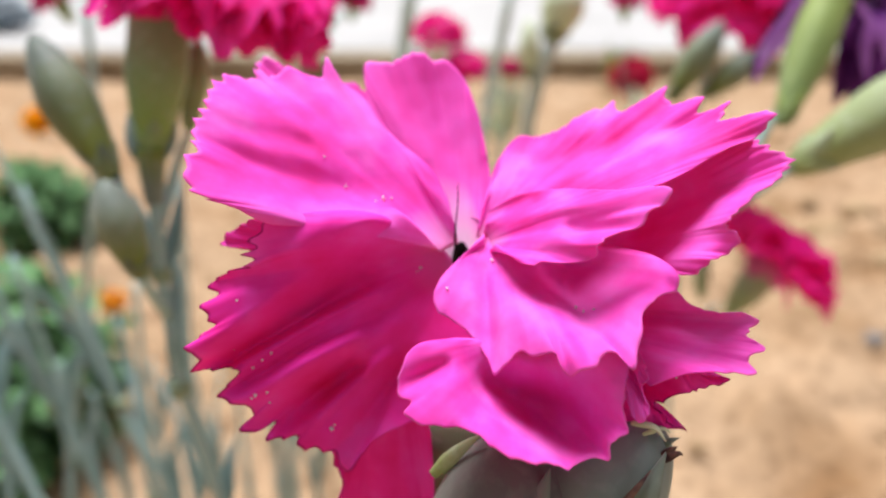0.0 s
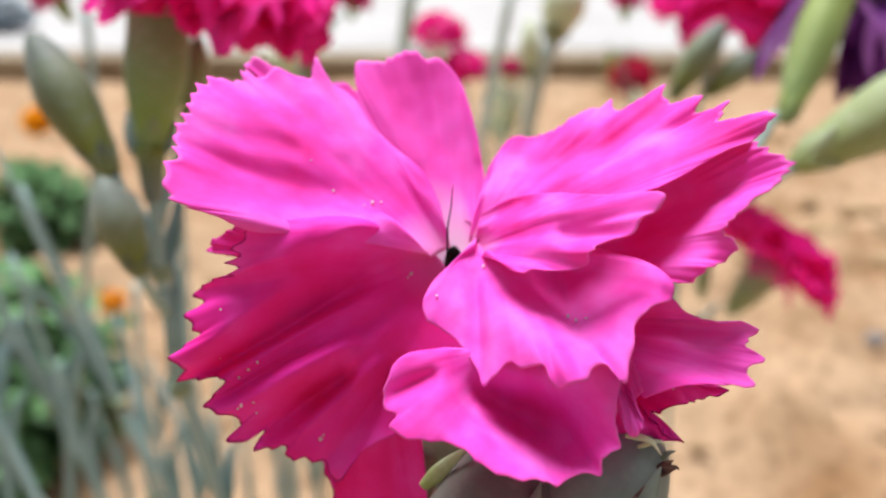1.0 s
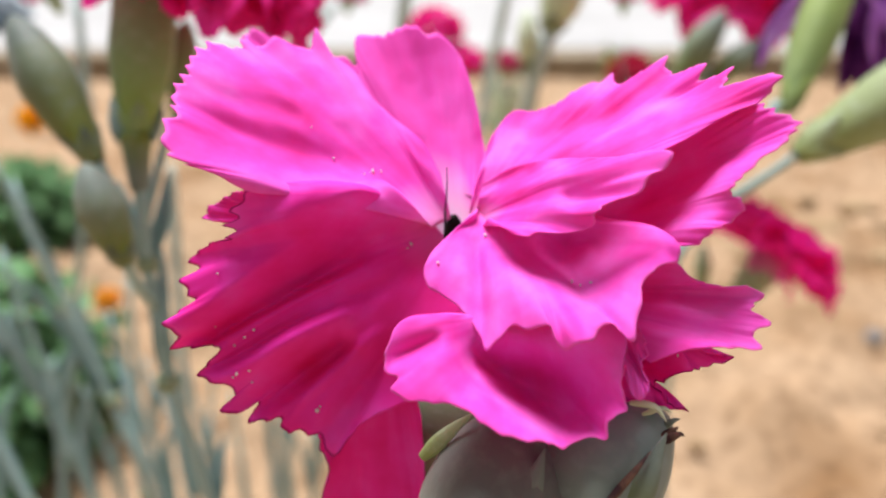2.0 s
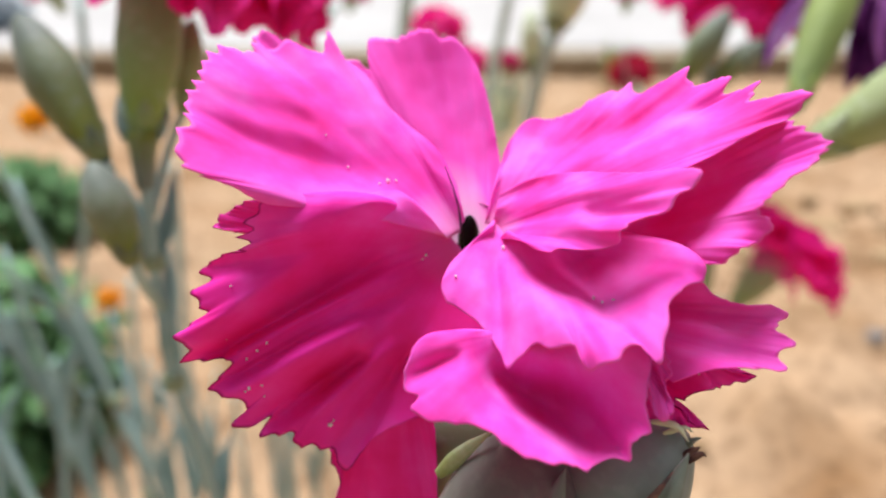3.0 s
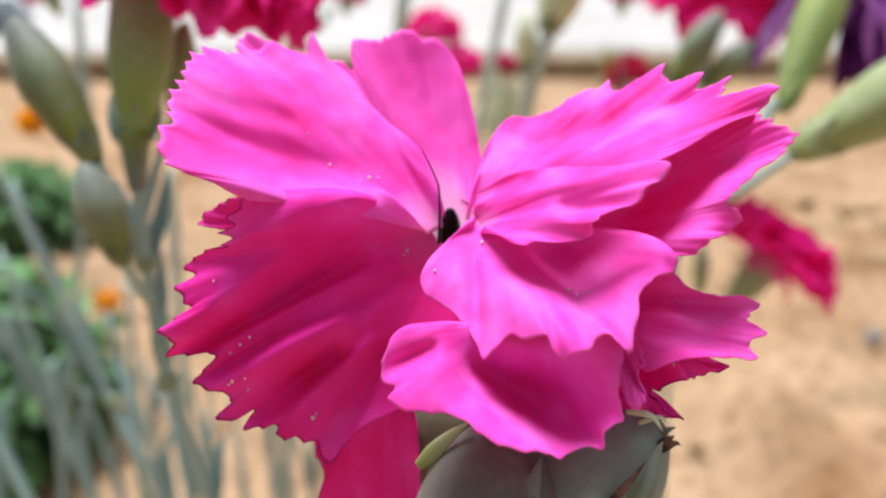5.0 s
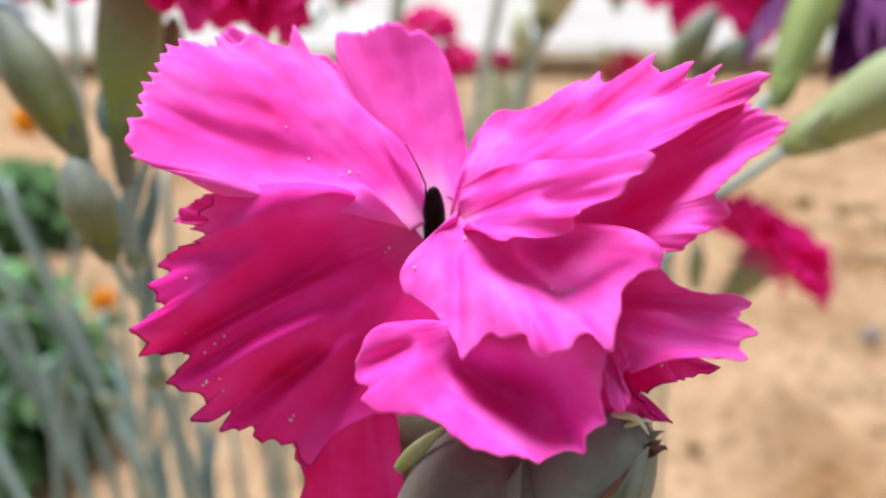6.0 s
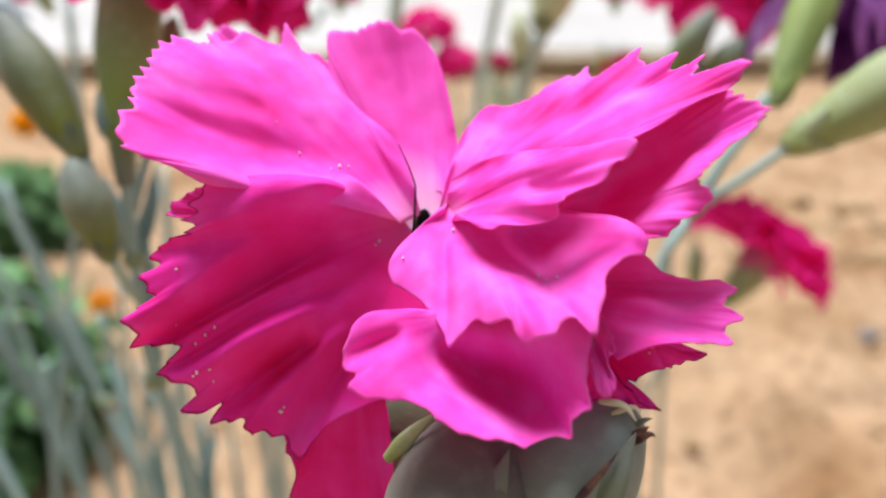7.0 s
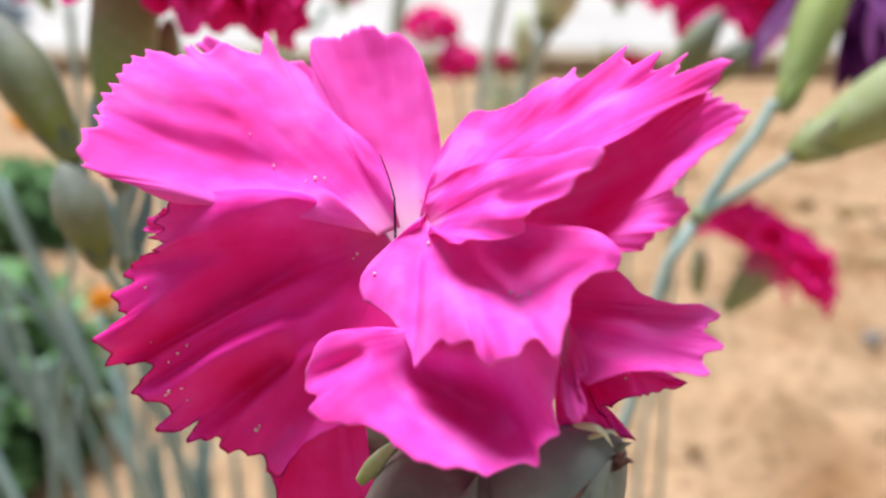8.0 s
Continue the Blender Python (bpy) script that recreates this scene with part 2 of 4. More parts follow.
def soil_material():
    m, nodes, links, p = material("sandy_soil")
    big = noise_node(nodes, links, 7, 5)
    small = noise_node(nodes, links, 60, 6)
    grain = noise_node(nodes, links, 500, 3)
    # random soil browns; the darkest stop also paints in shade of hollows
    a = ramp(nodes, links, big.outputs[0], [(0.3, (0.26, 0.15, 0.075)), (0.45, (0.40, 0.265, 0.16)), (0.7, (0.47, 0.33, 0.215))])
    b = ramp(nodes, links, small.outputs[0], [(0.3, (0.42, 0.36, 0.3)), (0.5, (1, 1, 1)), (0.7, (1.06, 1.04, 1.0))])
    mul = nodes.new("ShaderNodeMixRGB")
    mul.blend_type = "MULTIPLY"
    mul.inputs[0].default_value = 0.8
    links.new(a.outputs[0], mul.inputs[1])
    links.new(b.outputs[0], mul.inputs[2])
    links.new(mul.outputs[0], p.inputs["Base Color"])
    p.inputs["Roughness"].default_value = 0.95
    p.inputs["Specular IOR Level"].default_value = 0.1
    add = nodes.new("ShaderNodeMath")
    add.operation = "MULTIPLY_ADD"
    add.inputs[1].default_value = 0.3
    links.new(grain.outputs[0], add.inputs[0])
    links.new(small.outputs[0], add.inputs[2])
    bump(nodes, links, p, add.outputs[0], 0.7, 0.012)
    return m


SOIL = soil_material()


# ---- mesh helpers ----
def mesh_of(name, verts, faces, mat, uvs=None, smooth=True):
    me = bpy.data.meshes.new(name)
    me.from_pydata([tuple(v) for v in verts], [], faces)
    me.materials.append(mat)
    if uvs:
        layer = me.uv_layers.new(name="uv")
        for loop in me.loops:
            layer.data[loop.index].uv = uvs[loop.vertex_index]
    for poly in me.polygons:
        poly.use_smooth = smooth
    me.update()
    return me


def part(name, me, parent, label=""):
    ob = new(name, me)
    ob.parent = parent
    return tagged(ob, label)


def thing(name, at, label, category, group=""):
    ob = new(name)
    ob.empty_display_size = 0.01
    ob.matrix_world = at if isinstance(at, Matrix) else Matrix.Translation(at)
    return tagged(ob, label, category, group)


def spline(points, count):
    """Evenly stepped Catmull-Rom curve through the points."""
    pts = [Vector(p) for p in points]
    pts = [pts[0] * 2 - pts[1]] + pts + [pts[-1] * 2 - pts[-2]]
    raw = []
    for i in range(1, len(pts) - 2):
        a, b, c, d = pts[i - 1:i + 3]
        for k in range(24):
            s = k / 24
            raw.append(0.5 * ((2 * b) + (c - a) * s + (2 * a - 5 * b + 4 * c - d) * s * s + (3 * b - a - 3 * c + d) * s ** 3))
    raw.append(pts[-2])
    lens = [0.0]
    for a, b in zip(raw, raw[1:]):
        lens.append(lens[-1] + (b - a).length)
    out, j = [], 0
    for k in range(count):
        want = lens[-1] * k / (count - 1)
        while j < len(lens) - 2 and lens[j + 1] < want:
            j += 1
        f = (want - lens[j]) / max(lens[j + 1] - lens[j], 1e-12)
        out.append(raw[j].lerp(raw[j + 1], min(max(f, 0), 1)))
    return out


def tube(name, points, radius, mat, rings=24, sides=10, close=True):
    """A round stalk along a curve; radius is a number or a function of 0..1."""
    line = spline(points, rings)
    size = radius if callable(radius) else (lambda s: radius)
    verts, faces, uvs = [], [], []
    side = Vector((1, 0, 0))
    for i, c in enumerate(line):
        way = (line[min(i + 1, rings - 1)] - line[max(i - 1, 0)]).normalized()
        if abs(way.dot(side)) > 0.95:
            side = Vector((0, 1, 0))
        u = way.cross(side).normalized()
        w = way.cross(u)
        side = u.cross(way)
        for k in range(sides):
            a = 2 * math.pi * k / sides
            verts.append(c + (u * math.cos(a) + w * math.sin(a)) * size(i / (rings - 1)))
            uvs.append((k / sides, i / (rings - 1)))
    for i in range(rings - 1):
        for k in range(sides):
            a, b = i * sides + k, i * sides + (k + 1) % sides
            faces.append((a, b, b + sides, a + sides))
    if close:
        faces.append(tuple(range(sides))[::-1])
        faces.append(tuple((rings - 1) * sides + k for k in range(sides)))
    return mesh_of(name, verts, faces, mat, uvs)


def frame_along(base, way, spin=0.0):
    """A pose whose z runs along way from base."""
    return Matrix.Translation(base) @ Vector(way).to_track_quat("Z", "Y").to_matrix().to_4x4() @ Matrix.Rotation(spin, 4, "Z")


def lathe(name, profile, mat, sides=20, ridges=0.0, ribs=5, bend=0.0):
    """A turned body from (radius, height) pairs, softly ribbed and bent."""
    line = spline([(r, z, 0) for r, z in profile], 22)
    verts, faces, uvs = [], [], []
    top = profile[-1][1]
    for i, c in enumerate(line):
        for k in range(sides):
            a = 2 * math.pi * k / sides
            r = max(c.x, 0) * (1 + ridges * math.cos(ribs * a))
            verts.append((r * math.cos(a) + bend * (c.y / top) ** 2, r * math.sin(a), c.y))
            uvs.append((k / sides, i / 21))
    for i in range(21):
        for k in range(sides):
            a, b = i * sides + k, i * sides + (k + 1) % sides
            faces.append((a, b, b + sides, a + sides))
    faces.append(tuple(range(sides))[::-1])
    faces.append(tuple(21 * sides + k for k in range(sides)))
    return mesh_of(name, verts, faces, mat, uvs)


def blade(name, points, width, mat, up=(0, 0, 1), keel=0.25, thick=0.0006, steps=18):
    """A narrow leaf: keeled, tapering to a point, with real thickness."""
    line = spline(points, steps)
    verts, faces, uvs = [], [], []
    n = 5
    for layer in (0, 1):
        for i, c in enumerate(line):
            s = i / (steps - 1)
            way = (line[min(i + 1, steps - 1)] - line[max(i - 1, 0)]).normalized()
            across = way.cross(Vector(up))
            across = across.normalized() if across.length > 1e-4 else Vector((1, 0, 0))
            lift = across.cross(way)
            w = width * min(1.0, 0.55 + 1.6 * s) * max(0.02, 1 - s ** 2.2) / 2
            for k in range(n):
                q = 2 * k / (n - 1) - 1
                verts.append(c + across * (w * q) + lift * (keel * w * abs(q) - layer * thick))
                uvs.append((k / (n - 1), s))
    total = steps * n
    for i in range(steps - 1):
        for k in range(n - 1):
            a = i * n + k
            faces.append((a, a + 1, a + 1 + n, a + n))
            faces.append((total + a, total + a + n, total + a + 1 + n, total + a + 1))
        for k in (0, n - 1):
            a = i * n + k
            faces.append((a, a + n, total + a + n, total + a) if k == 0 else (a, total + a, total + a + n, a + n))
    return mesh_of(name, verts, faces, mat, uvs)


def blob(name, mat, size, seed=0, rough=0.25, sub=2):
    bm = bmesh.new()
    bmesh.ops.create_icosphere(bm, subdivisions=sub, radius=1)
    for v in bm.verts:
        f = 1 + rough * noise.noise(v.co * 1.3 + Vector((seed * 7.1, seed * 3.3, 0)))
        v.co = Vector((v.co.x * size[0], v.co.y * size[1], v.co.z * size[2])) * f
    me = bpy.data.meshes.new(name)
    bm.to_mesh(me)
    bm.free()
    me.materials.append(mat)
    for poly in me.polygons:
        poly.use_smooth = True
    return me


# ---- ground, kerb and pavement ----
def ground():
    n = 260
    spread = lambda s, near, far: near * s + (far - near) * abs(s) ** 5 * (1 if s >= 0 else -1)
    verts, faces = [], []
    for j in range(n):
        y = 0.9 + spread(2 * j / (n - 1) - 1, 1.7, 300)
        for i in range(n):
            x = spread(2 * i / (n - 1) - 1, 2.0, 300)
            h = 0.0
            if abs(x) < 3 and abs(y) < 3:
                p = Vector((x, y, 0))
                h = 0.02 * noise.noise(p * 3.2) + 0.024 * noise.noise(p * 9) + 0.024 * noise.noise(p * 22)
                h += 0.02 * max(0, noise.noise(p * 6 + Vector((9, 4, 2))) - 0.2)
            if y > 2.3:
                h = min(h, 0.0) - 0.01
            verts.append((x, y, h))
    for j in range(n - 1):
        for i in range(n - 1):
            a = j * n + i
            faces.append((a, a + 1, a + 1 + n, a + n))
    tagged(new("ground", mesh_of("ground", verts, faces, SOIL)), "sandy ochre garden soil with lumps and hollows", "ground", kind="structure")


def slab(name, lo, hi, mat, label, category, edge=0.008):
    bm = bmesh.new()
    bmesh.ops.create_cube(bm, size=1)
    for v in bm.verts:
        v.co = [l + (h - l) * (c + 0.5) for l, h, c in zip(lo, hi, v.co)]
    bmesh.ops.bevel(bm, geom=bm.edges[:], offset=edge, segments=2, affect="EDGES")
    me = bpy.data.meshes.new(name)
    bm.to_mesh(me)
    bm.free()
    me.materials.append(mat)
    return tagged(new(name, me), label, category, kind="structure")


ground()
slab("kerb", (-30, 2.36, -0.1), (30, 2.50, 0.055), KERB, "ochre-stained low kerb along the flower bed", "kerb", 0.012)
slab("pavement", (-30, 2.503, -0.1), (30, 40, 0.058), PLASTER, "pale whitewashed concrete pavement behind the bed", "pavement")


def clods():
    verts, faces = [], []
    rng = random.Random(5)
    for k in range(420):
        y = 0.35 + 1.95 * rng.random() ** 0.8
        x = rng.uniform(-0.9, 1.1) * (0.5 + y * 0.5)
        s = 0.003 + 0.013 * rng.random() ** 3
        if k < 26:
            x, y, s = rng.uniform(0.45, 1.0), rng.uniform(0.75, 1.15), rng.uniform(0.012, 0.03)
        me = bmesh.new()
        bmesh.ops.create_icosphere(me, subdivisions=1, radius=1)
        off = len(verts)
        for v in me.verts:
            f = s * (1 + 0.5 * noise.noise(v.co * 1.5 + Vector((k, 0, 0))))
            verts.append((x + v.co.x * f * 1.3, y + v.co.y * f, 0.004 + v.co.z * f * 0.7))
        faces.extend(tuple(off + v.index for v in f.verts) for f in me.faces)
        me.free()
    tagged(new("soil_clods", mesh_of("soil_clods", verts, faces, CLOD)), "crumbled sandy clods scattered on the soil", "soil", kind="stuff")


clods()
stone = tagged(new("stone", blob("stone", GREY_STONE, (0.016, 0.013, 0.011), 4, 0.3, 3)), "small blue-grey stone on the soil", "stone")
stone.location = (0.4939, 0.7353, 0.0000)
stone.location.z = 0.008


# ---- the pink carnation before the camera ----
def soft_tooth(x):
    f = x % 1.0
    f = f / 0.6 if f < 0.6 else (1 - f) / 0.4
    return f ** 1.5


def smooth(x):
    x = min(max(x, 0.0), 1.0)
    return x * x * (3 - 2 * x)


def fold_height(x, y, folds):
    """Sum of the ridges (positive) and furrows (negative) at x, y: each runs from one point to another, soft on its upper and lower side."""
    total = 0.0
    for x0, y0, x1, y1, high, above, below in folds:
        dx, dy = x1 - x0, y1 - y0
        long_ = dx * dx + dy * dy
        s = min(max(((x - x0) * dx + (y - y0) * dy) / long_, 0.0), 1.0)
        ox, oy = x - x0 - s * dx, y - y0 - s * dy
        cross = (dx * oy - dy * ox) / (math.sqrt(long_ * (ox * ox + oy * oy)) + 1e-6)
        wide = below + (above - below) * (0.5 + 0.5 * (cross if dx >= 0 else -cross))
        taper = 0.75 + 0.25 * math.sin(math.pi * min(max(0.1 + 0.8 * s, 0), 1))
        total += high * taper * math.exp(-(ox * ox + oy * oy) / (wide * wide))
    return total


def big_petal(name, rim, base, width, bow, pleat, teeth, tooth, ruffle, folds, open_edge, seed, mat):
    """A fringed petal, millimetres: from a narrow claw at base out to the rim; bow lifts its middle, folds run over it, fine pleats fan out to the teeth."""
    nu, nv = 260, 48
    edge = spline(rim, nu)
    calm = []
    for i in range(nu):
        reach = min(16, i, nu - 1 - i)
        calm.append(sum(edge[i - reach:i + reach + 1], Vector()) / (2 * reach + 1))
    base = Vector(base)
    across = (edge[-1] - edge[0]).normalized() * width
    start, stop = open_edge
    verts, faces, uvs = [], [], []
    for i in range(nu):
        u = i / (nu - 1)
        out = edge[i] - base
        way = Vector((out.x, out.y, out.z * 0.4)).normalized()
        side = Vector((-way.y, way.x, 0))
        size = 0.3 + 1.8 * abs(noise.noise(Vector((u * 13, seed, 2.0))))
        wob = 1.5 * noise.noise(Vector((u * 9, seed, 5.0)))
        fade = max(0.0, min(1.0, (u - start) * 14, (stop - u) * 14))
        cut = 1.45 * tooth * size * (soft_tooth(u * teeth + wob) - 0.45) * fade
        lean = 0.5 * tooth * noise.noise(Vector((u * 19, seed, 3.0))) * fade
        claw = base + across * (u - 0.5)
        for j in range(nv):
            v = j / (nv - 1)
            p = claw.lerp(calm[i], v) + (edge[i] - calm[i]) * max(0.0, (v - 0.45) / 0.55) ** 2.2
            near_rim = max(0.0, (v - 0.7) / 0.3)
            p = p + (way * cut + side * lean) * near_rim ** 1.6
            grow = smooth((v - 0.08) * 1.8)
            lift = bow * 4 * v * (1 - v)
            lift += (1.7 * noise.noise(Vector((u * 3.5 + 0.8 * v, v * 2.2, seed))) + 0.4 * noise.noise(Vector((u * 10 - 1.5 * v, v * 4, seed + 4)))) * pleat * v ** 0.7
            lift += (0.9 * noise.noise(p / 6.5 + Vector((seed, 0, 0))) + 0.35 * noise.noise(p / 2.6 + Vector((0, seed, 0)))) * pleat * grow
            lift += 0.05 * math.sin(95 * u + 5 * noise.noise(Vector((u * 7, v * 2, seed)))) * pleat * smooth(v * 1.6) * (0.3 + v)
            lift += fold_height(p.x, p.y, folds) * grow * (1 - 0.45 * near_rim ** 2)
            lift += ruffle * near_rim * (1.3 * noise.noise(Vector((u * 14, v * 1.5, seed + 9))) + 0.5 * noise.noise(Vector((u * 33, v, seed + 2)))) * (0.4 + 0.6 * fade)
            verts.append((p + Vector((0, 0.15, 0.98)) * lift) / 1000)
            uvs.append((u + seed, v * (0.97 + 0.03 * fade)))
    for i in range(nu - 1):
        for j in range(nv - 1):
            a = i * nv + j
            faces.append((a, a + 1, a + nv + 1, a + nv))
    return mesh_of(name, verts, faces, mat, uvs)


def thick(ob, amount=0.00012):
    mod = ob.modifiers.new("thickness", "SOLIDIFY")
    mod.thickness = amount
    mod.offset = 0
    return ob


bloom = thing("carnation", REST @ Matrix.Translation(BLOOM), "open bright pink carnation with ruffled toothed petals and dew", "flower")


def petal(label, dew=(), **spec):
    me = big_petal("petal", **spec)
    ob = thick(part("petal", me, bloom, label))
    for x, y, size in dew:
        vert = min(me.vertices, key=lambda q: (q.co.x * 1000 - x) ** 2 + (q.co.y * 1000 - y) ** 2)
        drop = part("water_drop", blob("water_drop", WATER, (size / (1900 + 900 * (y * 5 % 1)), size / (1300 + 1300 * (x * 7 % 1)), size / 2300), x * 9, 0.15), ob)
        drop.matrix_local = Matrix.Translation(vert.co + Vector((0, 0.0001, 0.00022)))
    return ob


# the petals: rims and folds in millimetres
petal("upper petal, bright pink, toothed along its outer edge", mat=PINK, seed=1, base=(-1.1, 1.0, -9.0), width=3.0, bow=1.0, pleat=0.4, teeth=44, tooth=0.6, ruffle=0.5, open_edge=(0.2, 0.78),
      rim=[(-5.9, 4.5, -6.0), (-7.6, 5.4, -4.5), (-10.3, 5.1, -2.5), (-14.3, 4.0, 0.5), (-17.3, 3.3, 2.0), (-19.6, 3.5, 3.0), (-22.0, 4.9, 5.0), (-24.5, 5.7, 6.0), (-26.2, 7.1, 6.0), (-26.8, 9.3, 5.5), (-26.5, 11.2, 4.0), (-27.4, 13.2, 2.0), (-26.9, 15.8, -1.0), (-27.0, 18.3, -4.0), (-26.1, 20.5, -7.0), (-24.0, 20.5, -9.0), (-23.6, 22.3, -10.0), (-22.1, 21.4, -11.0), (-20.1, 22.5, -12.0), (-16.8, 21.5, -13.5), (-16.0, 24.3, -14.5), (-14.8, 21.7, -14.5), (-11.7, 19.6, -15.0), (-9.5, 16.2, -14.0), (-6.8, 13.5, -12.5), (-3.3, 10.4, -11.0), (-1.3, 6.8, -10.0)],
      folds=[(-29.3, 11.9, -10.6, 6.6, -3.5, 2, 3.2), (-28.2, 14.4, -17.3, 12.2, -0.7, 1.2, 1.2), (-26.2, 17.6, -13.1, 12.8, 0.6, 1.5, 1.5), (-10.9, 12.6, -3.6, 6.5, 0.5, 1.5, 1.5), (-27.3, 9.4, -19.5, 5.0, 0.8, 2, 3)],
      dew=[(-12.8, 7.8, 0.28), (-8.7, 6.5, 0.42), (-7.8, 6.7, 0.26), (-15.1, 11.0, 0.18), (-9.2, 6.1, 0.22)])
petal("narrow upright petal, bright pink with a pale claw", mat=PINK_CLAW, seed=2, base=(0.9, -1.0, -11.5), width=3.5, bow=-0.8, pleat=0.25, teeth=19, tooth=0.45, ruffle=0.4, open_edge=(0.2, 0.62),
      rim=[(-8.1, 9.6, -12.0), (-10.3, 15.4, -15.0), (-11.5, 20.6, -17.0), (-11.6, 24.6, -18.0), (-8.6, 24.5, -18.0), (-6.2, 25.7, -18.0), (-4.8, 25.9, -18.0), (-3.1, 24.9, -19.0), (-1.2, 25.0, -19.0), (1.0, 22.6, -19.0), (2.1, 19.6, -18.0), (2.9, 16.7, -17.5), (3.6, 12.6, -16.0), (4.0, 9.4, -14.5), (3.6, 6.6, -13.0)],
      folds=[(-11.1, 21.7, -5.0, 12.3, 0.8, 2, 2), (-3.1, 21.8, 1.0, 7.6, -0.8, 2, 2), (2.2, 21.0, 3.7, 12.7, 0.7, 0.8, 0.8)],
      dew=[])
petal("fringe of a petal standing behind the upper ones", mat=PINK, seed=12, base=(-6.4, 7.5, -16.0), width=2.0, bow=0.2, pleat=0.3, teeth=11, tooth=0.5, ruffle=0.5, open_edge=(0.05, 0.95),
      rim=[(-23.2, 18.3, -16.0), (-24.4, 23.4, -16.5), (-25.4, 23.8, -16.5), (-24.1, 25.0, -17.0), (-21.5, 23.7, -17.0), (-17.2, 20.9, -18.0), (-14.6, 22.2, -19.0), (-12.8, 21.9, -19.0), (-10.7, 19.8, -19.0), (-8.6, 15.4, -18.0)],
      folds=[],
      dew=[])
petal("broad petal, bright pink, fringed at its far end", mat=PINK, seed=3, base=(3.1, 2.2, -9.0), width=3.0, bow=0.8, pleat=0.45, teeth=36, tooth=0.5, ruffle=0.5, open_edge=(0.16, 0.97),
      rim=[(3.2, 6.9, -11.0), (4.5, 10.8, -13.0), (6.0, 13.3, -15.0), (7.6, 14.7, -15.0), (9.9, 14.7, -14.5), (12.5, 15.6, -14.0), (15.3, 17.2, -13.5), (17.5, 17.9, -13.0), (18.6, 18.5, -12.5), (19.3, 16.8, -11.5), (21.1, 18.0, -9.5), (23.1, 18.8, -7.5), (23.5, 16.9, -6.0), (25.4, 16.7, -2.0), (24.9, 15.0, -1.0), (27.1, 15.6, 1.5), (26.1, 13.7, 3.0), (29.1, 13.6, 6.0), (27.9, 11.5, 6.5), (25.4, 10.4, 6.0), (22.8, 8.8, 5.0), (19.4, 7.1, 5.0)],
      folds=[(4.1, 6.2, 23.0, 10.1, 1, 2, 2), (9.4, 10.6, 24.8, 13.7, -1.2, 1.6, 2.2), (14.8, 14.6, 22.8, 16.5, 0.5, 1.4, 1.4), (20.1, 11.3, 29.3, 13.5, 0.9, 1.2, 1.6), (22.7, 13.1, 27.0, 14.8, -0.5, 0.8, 0.8)],
      dew=[])
petal("outer petal, crimson pink within, lighter at its tip", mat=PINK, seed=4, base=(10.5, 0.9, -10.0), width=3.0, bow=-0.4, pleat=0.2, teeth=34, tooth=0.5, ruffle=0.3, open_edge=(0.05, 0.93),
      rim=[(21.3, 10.4, 1.0), (25.8, 12.4, 4.0), (27.3, 11.4, 7.0), (28.4, 9.9, 8.5), (29.6, 9.0, 9.0), (28.7, 7.4, 9.0), (27.4, 6.3, 9.0), (25.9, 5.0, 8.5), (24.4, 3.4, 8.0), (24.4, 2.7, 7.5), (25.5, 1.6, 7.5), (24.7, 0.4, 7.0), (23.2, -0.4, 6.5), (21.8, -1.7, 5.5), (19.0, -1.3, 2.0), (15.4, -0.0, -3.0)],
      folds=[(16.6, 1.6, 24.8, 9.1, -5.5, 3, 3.6), (22.6, 0.2, 29.2, 7.3, 2.6, 2.6, 1.6), (25.3, 8.3, 24.3, 3.6, 1.2, 0.7, 1), (26.1, 10.0, 29.0, 8.3, 0.8, 1.2, 1.2), (18.1, -0.7, 25.8, 1.2, 0.9, 1.3, 1.5)],
      dew=[])
petal("inner petal lying over the others, light pink", mat=PINK, seed=5, base=(3.0, 1.4, -8.0), width=2.5, bow=1.3, pleat=0.3, teeth=14, tooth=0.3, ruffle=0.5, open_edge=(0.25, 0.9),
      rim=[(3.4, 5.4, -7.0), (6.5, 6.8, -5.0), (10.5, 7.1, -1.0), (14.3, 6.5, 4.0), (17.4, 6.5, 7.5), (18.8, 6.1, 8.8), (18.4, 5.0, 9.0), (16.9, 4.3, 9.0), (16.2, 2.9, 9.2), (14.6, 2.5, 8.6), (13.0, 1.6, 7.5), (12.6, 0.2, 6.5), (10.9, -0.5, 5.5), (8.3, -0.4, 4.0), (6.5, -0.7, 3.0), (5.2, 0.2, -1.0), (4.1, 1.2, -5.0)],
      folds=[(11.5, 2.5, 14.8, 2.8, -2.2, 1.1, 1.1), (2.4, 4.2, 7.5, 6.0, -1.2, 1.2, 1.6), (5.7, 2.6, 17.5, 5.9, 0.9, 2, 2), (5.1, 0.8, 12.6, 1.3, 0.6, 1.2, 1.2)],
      dew=[])
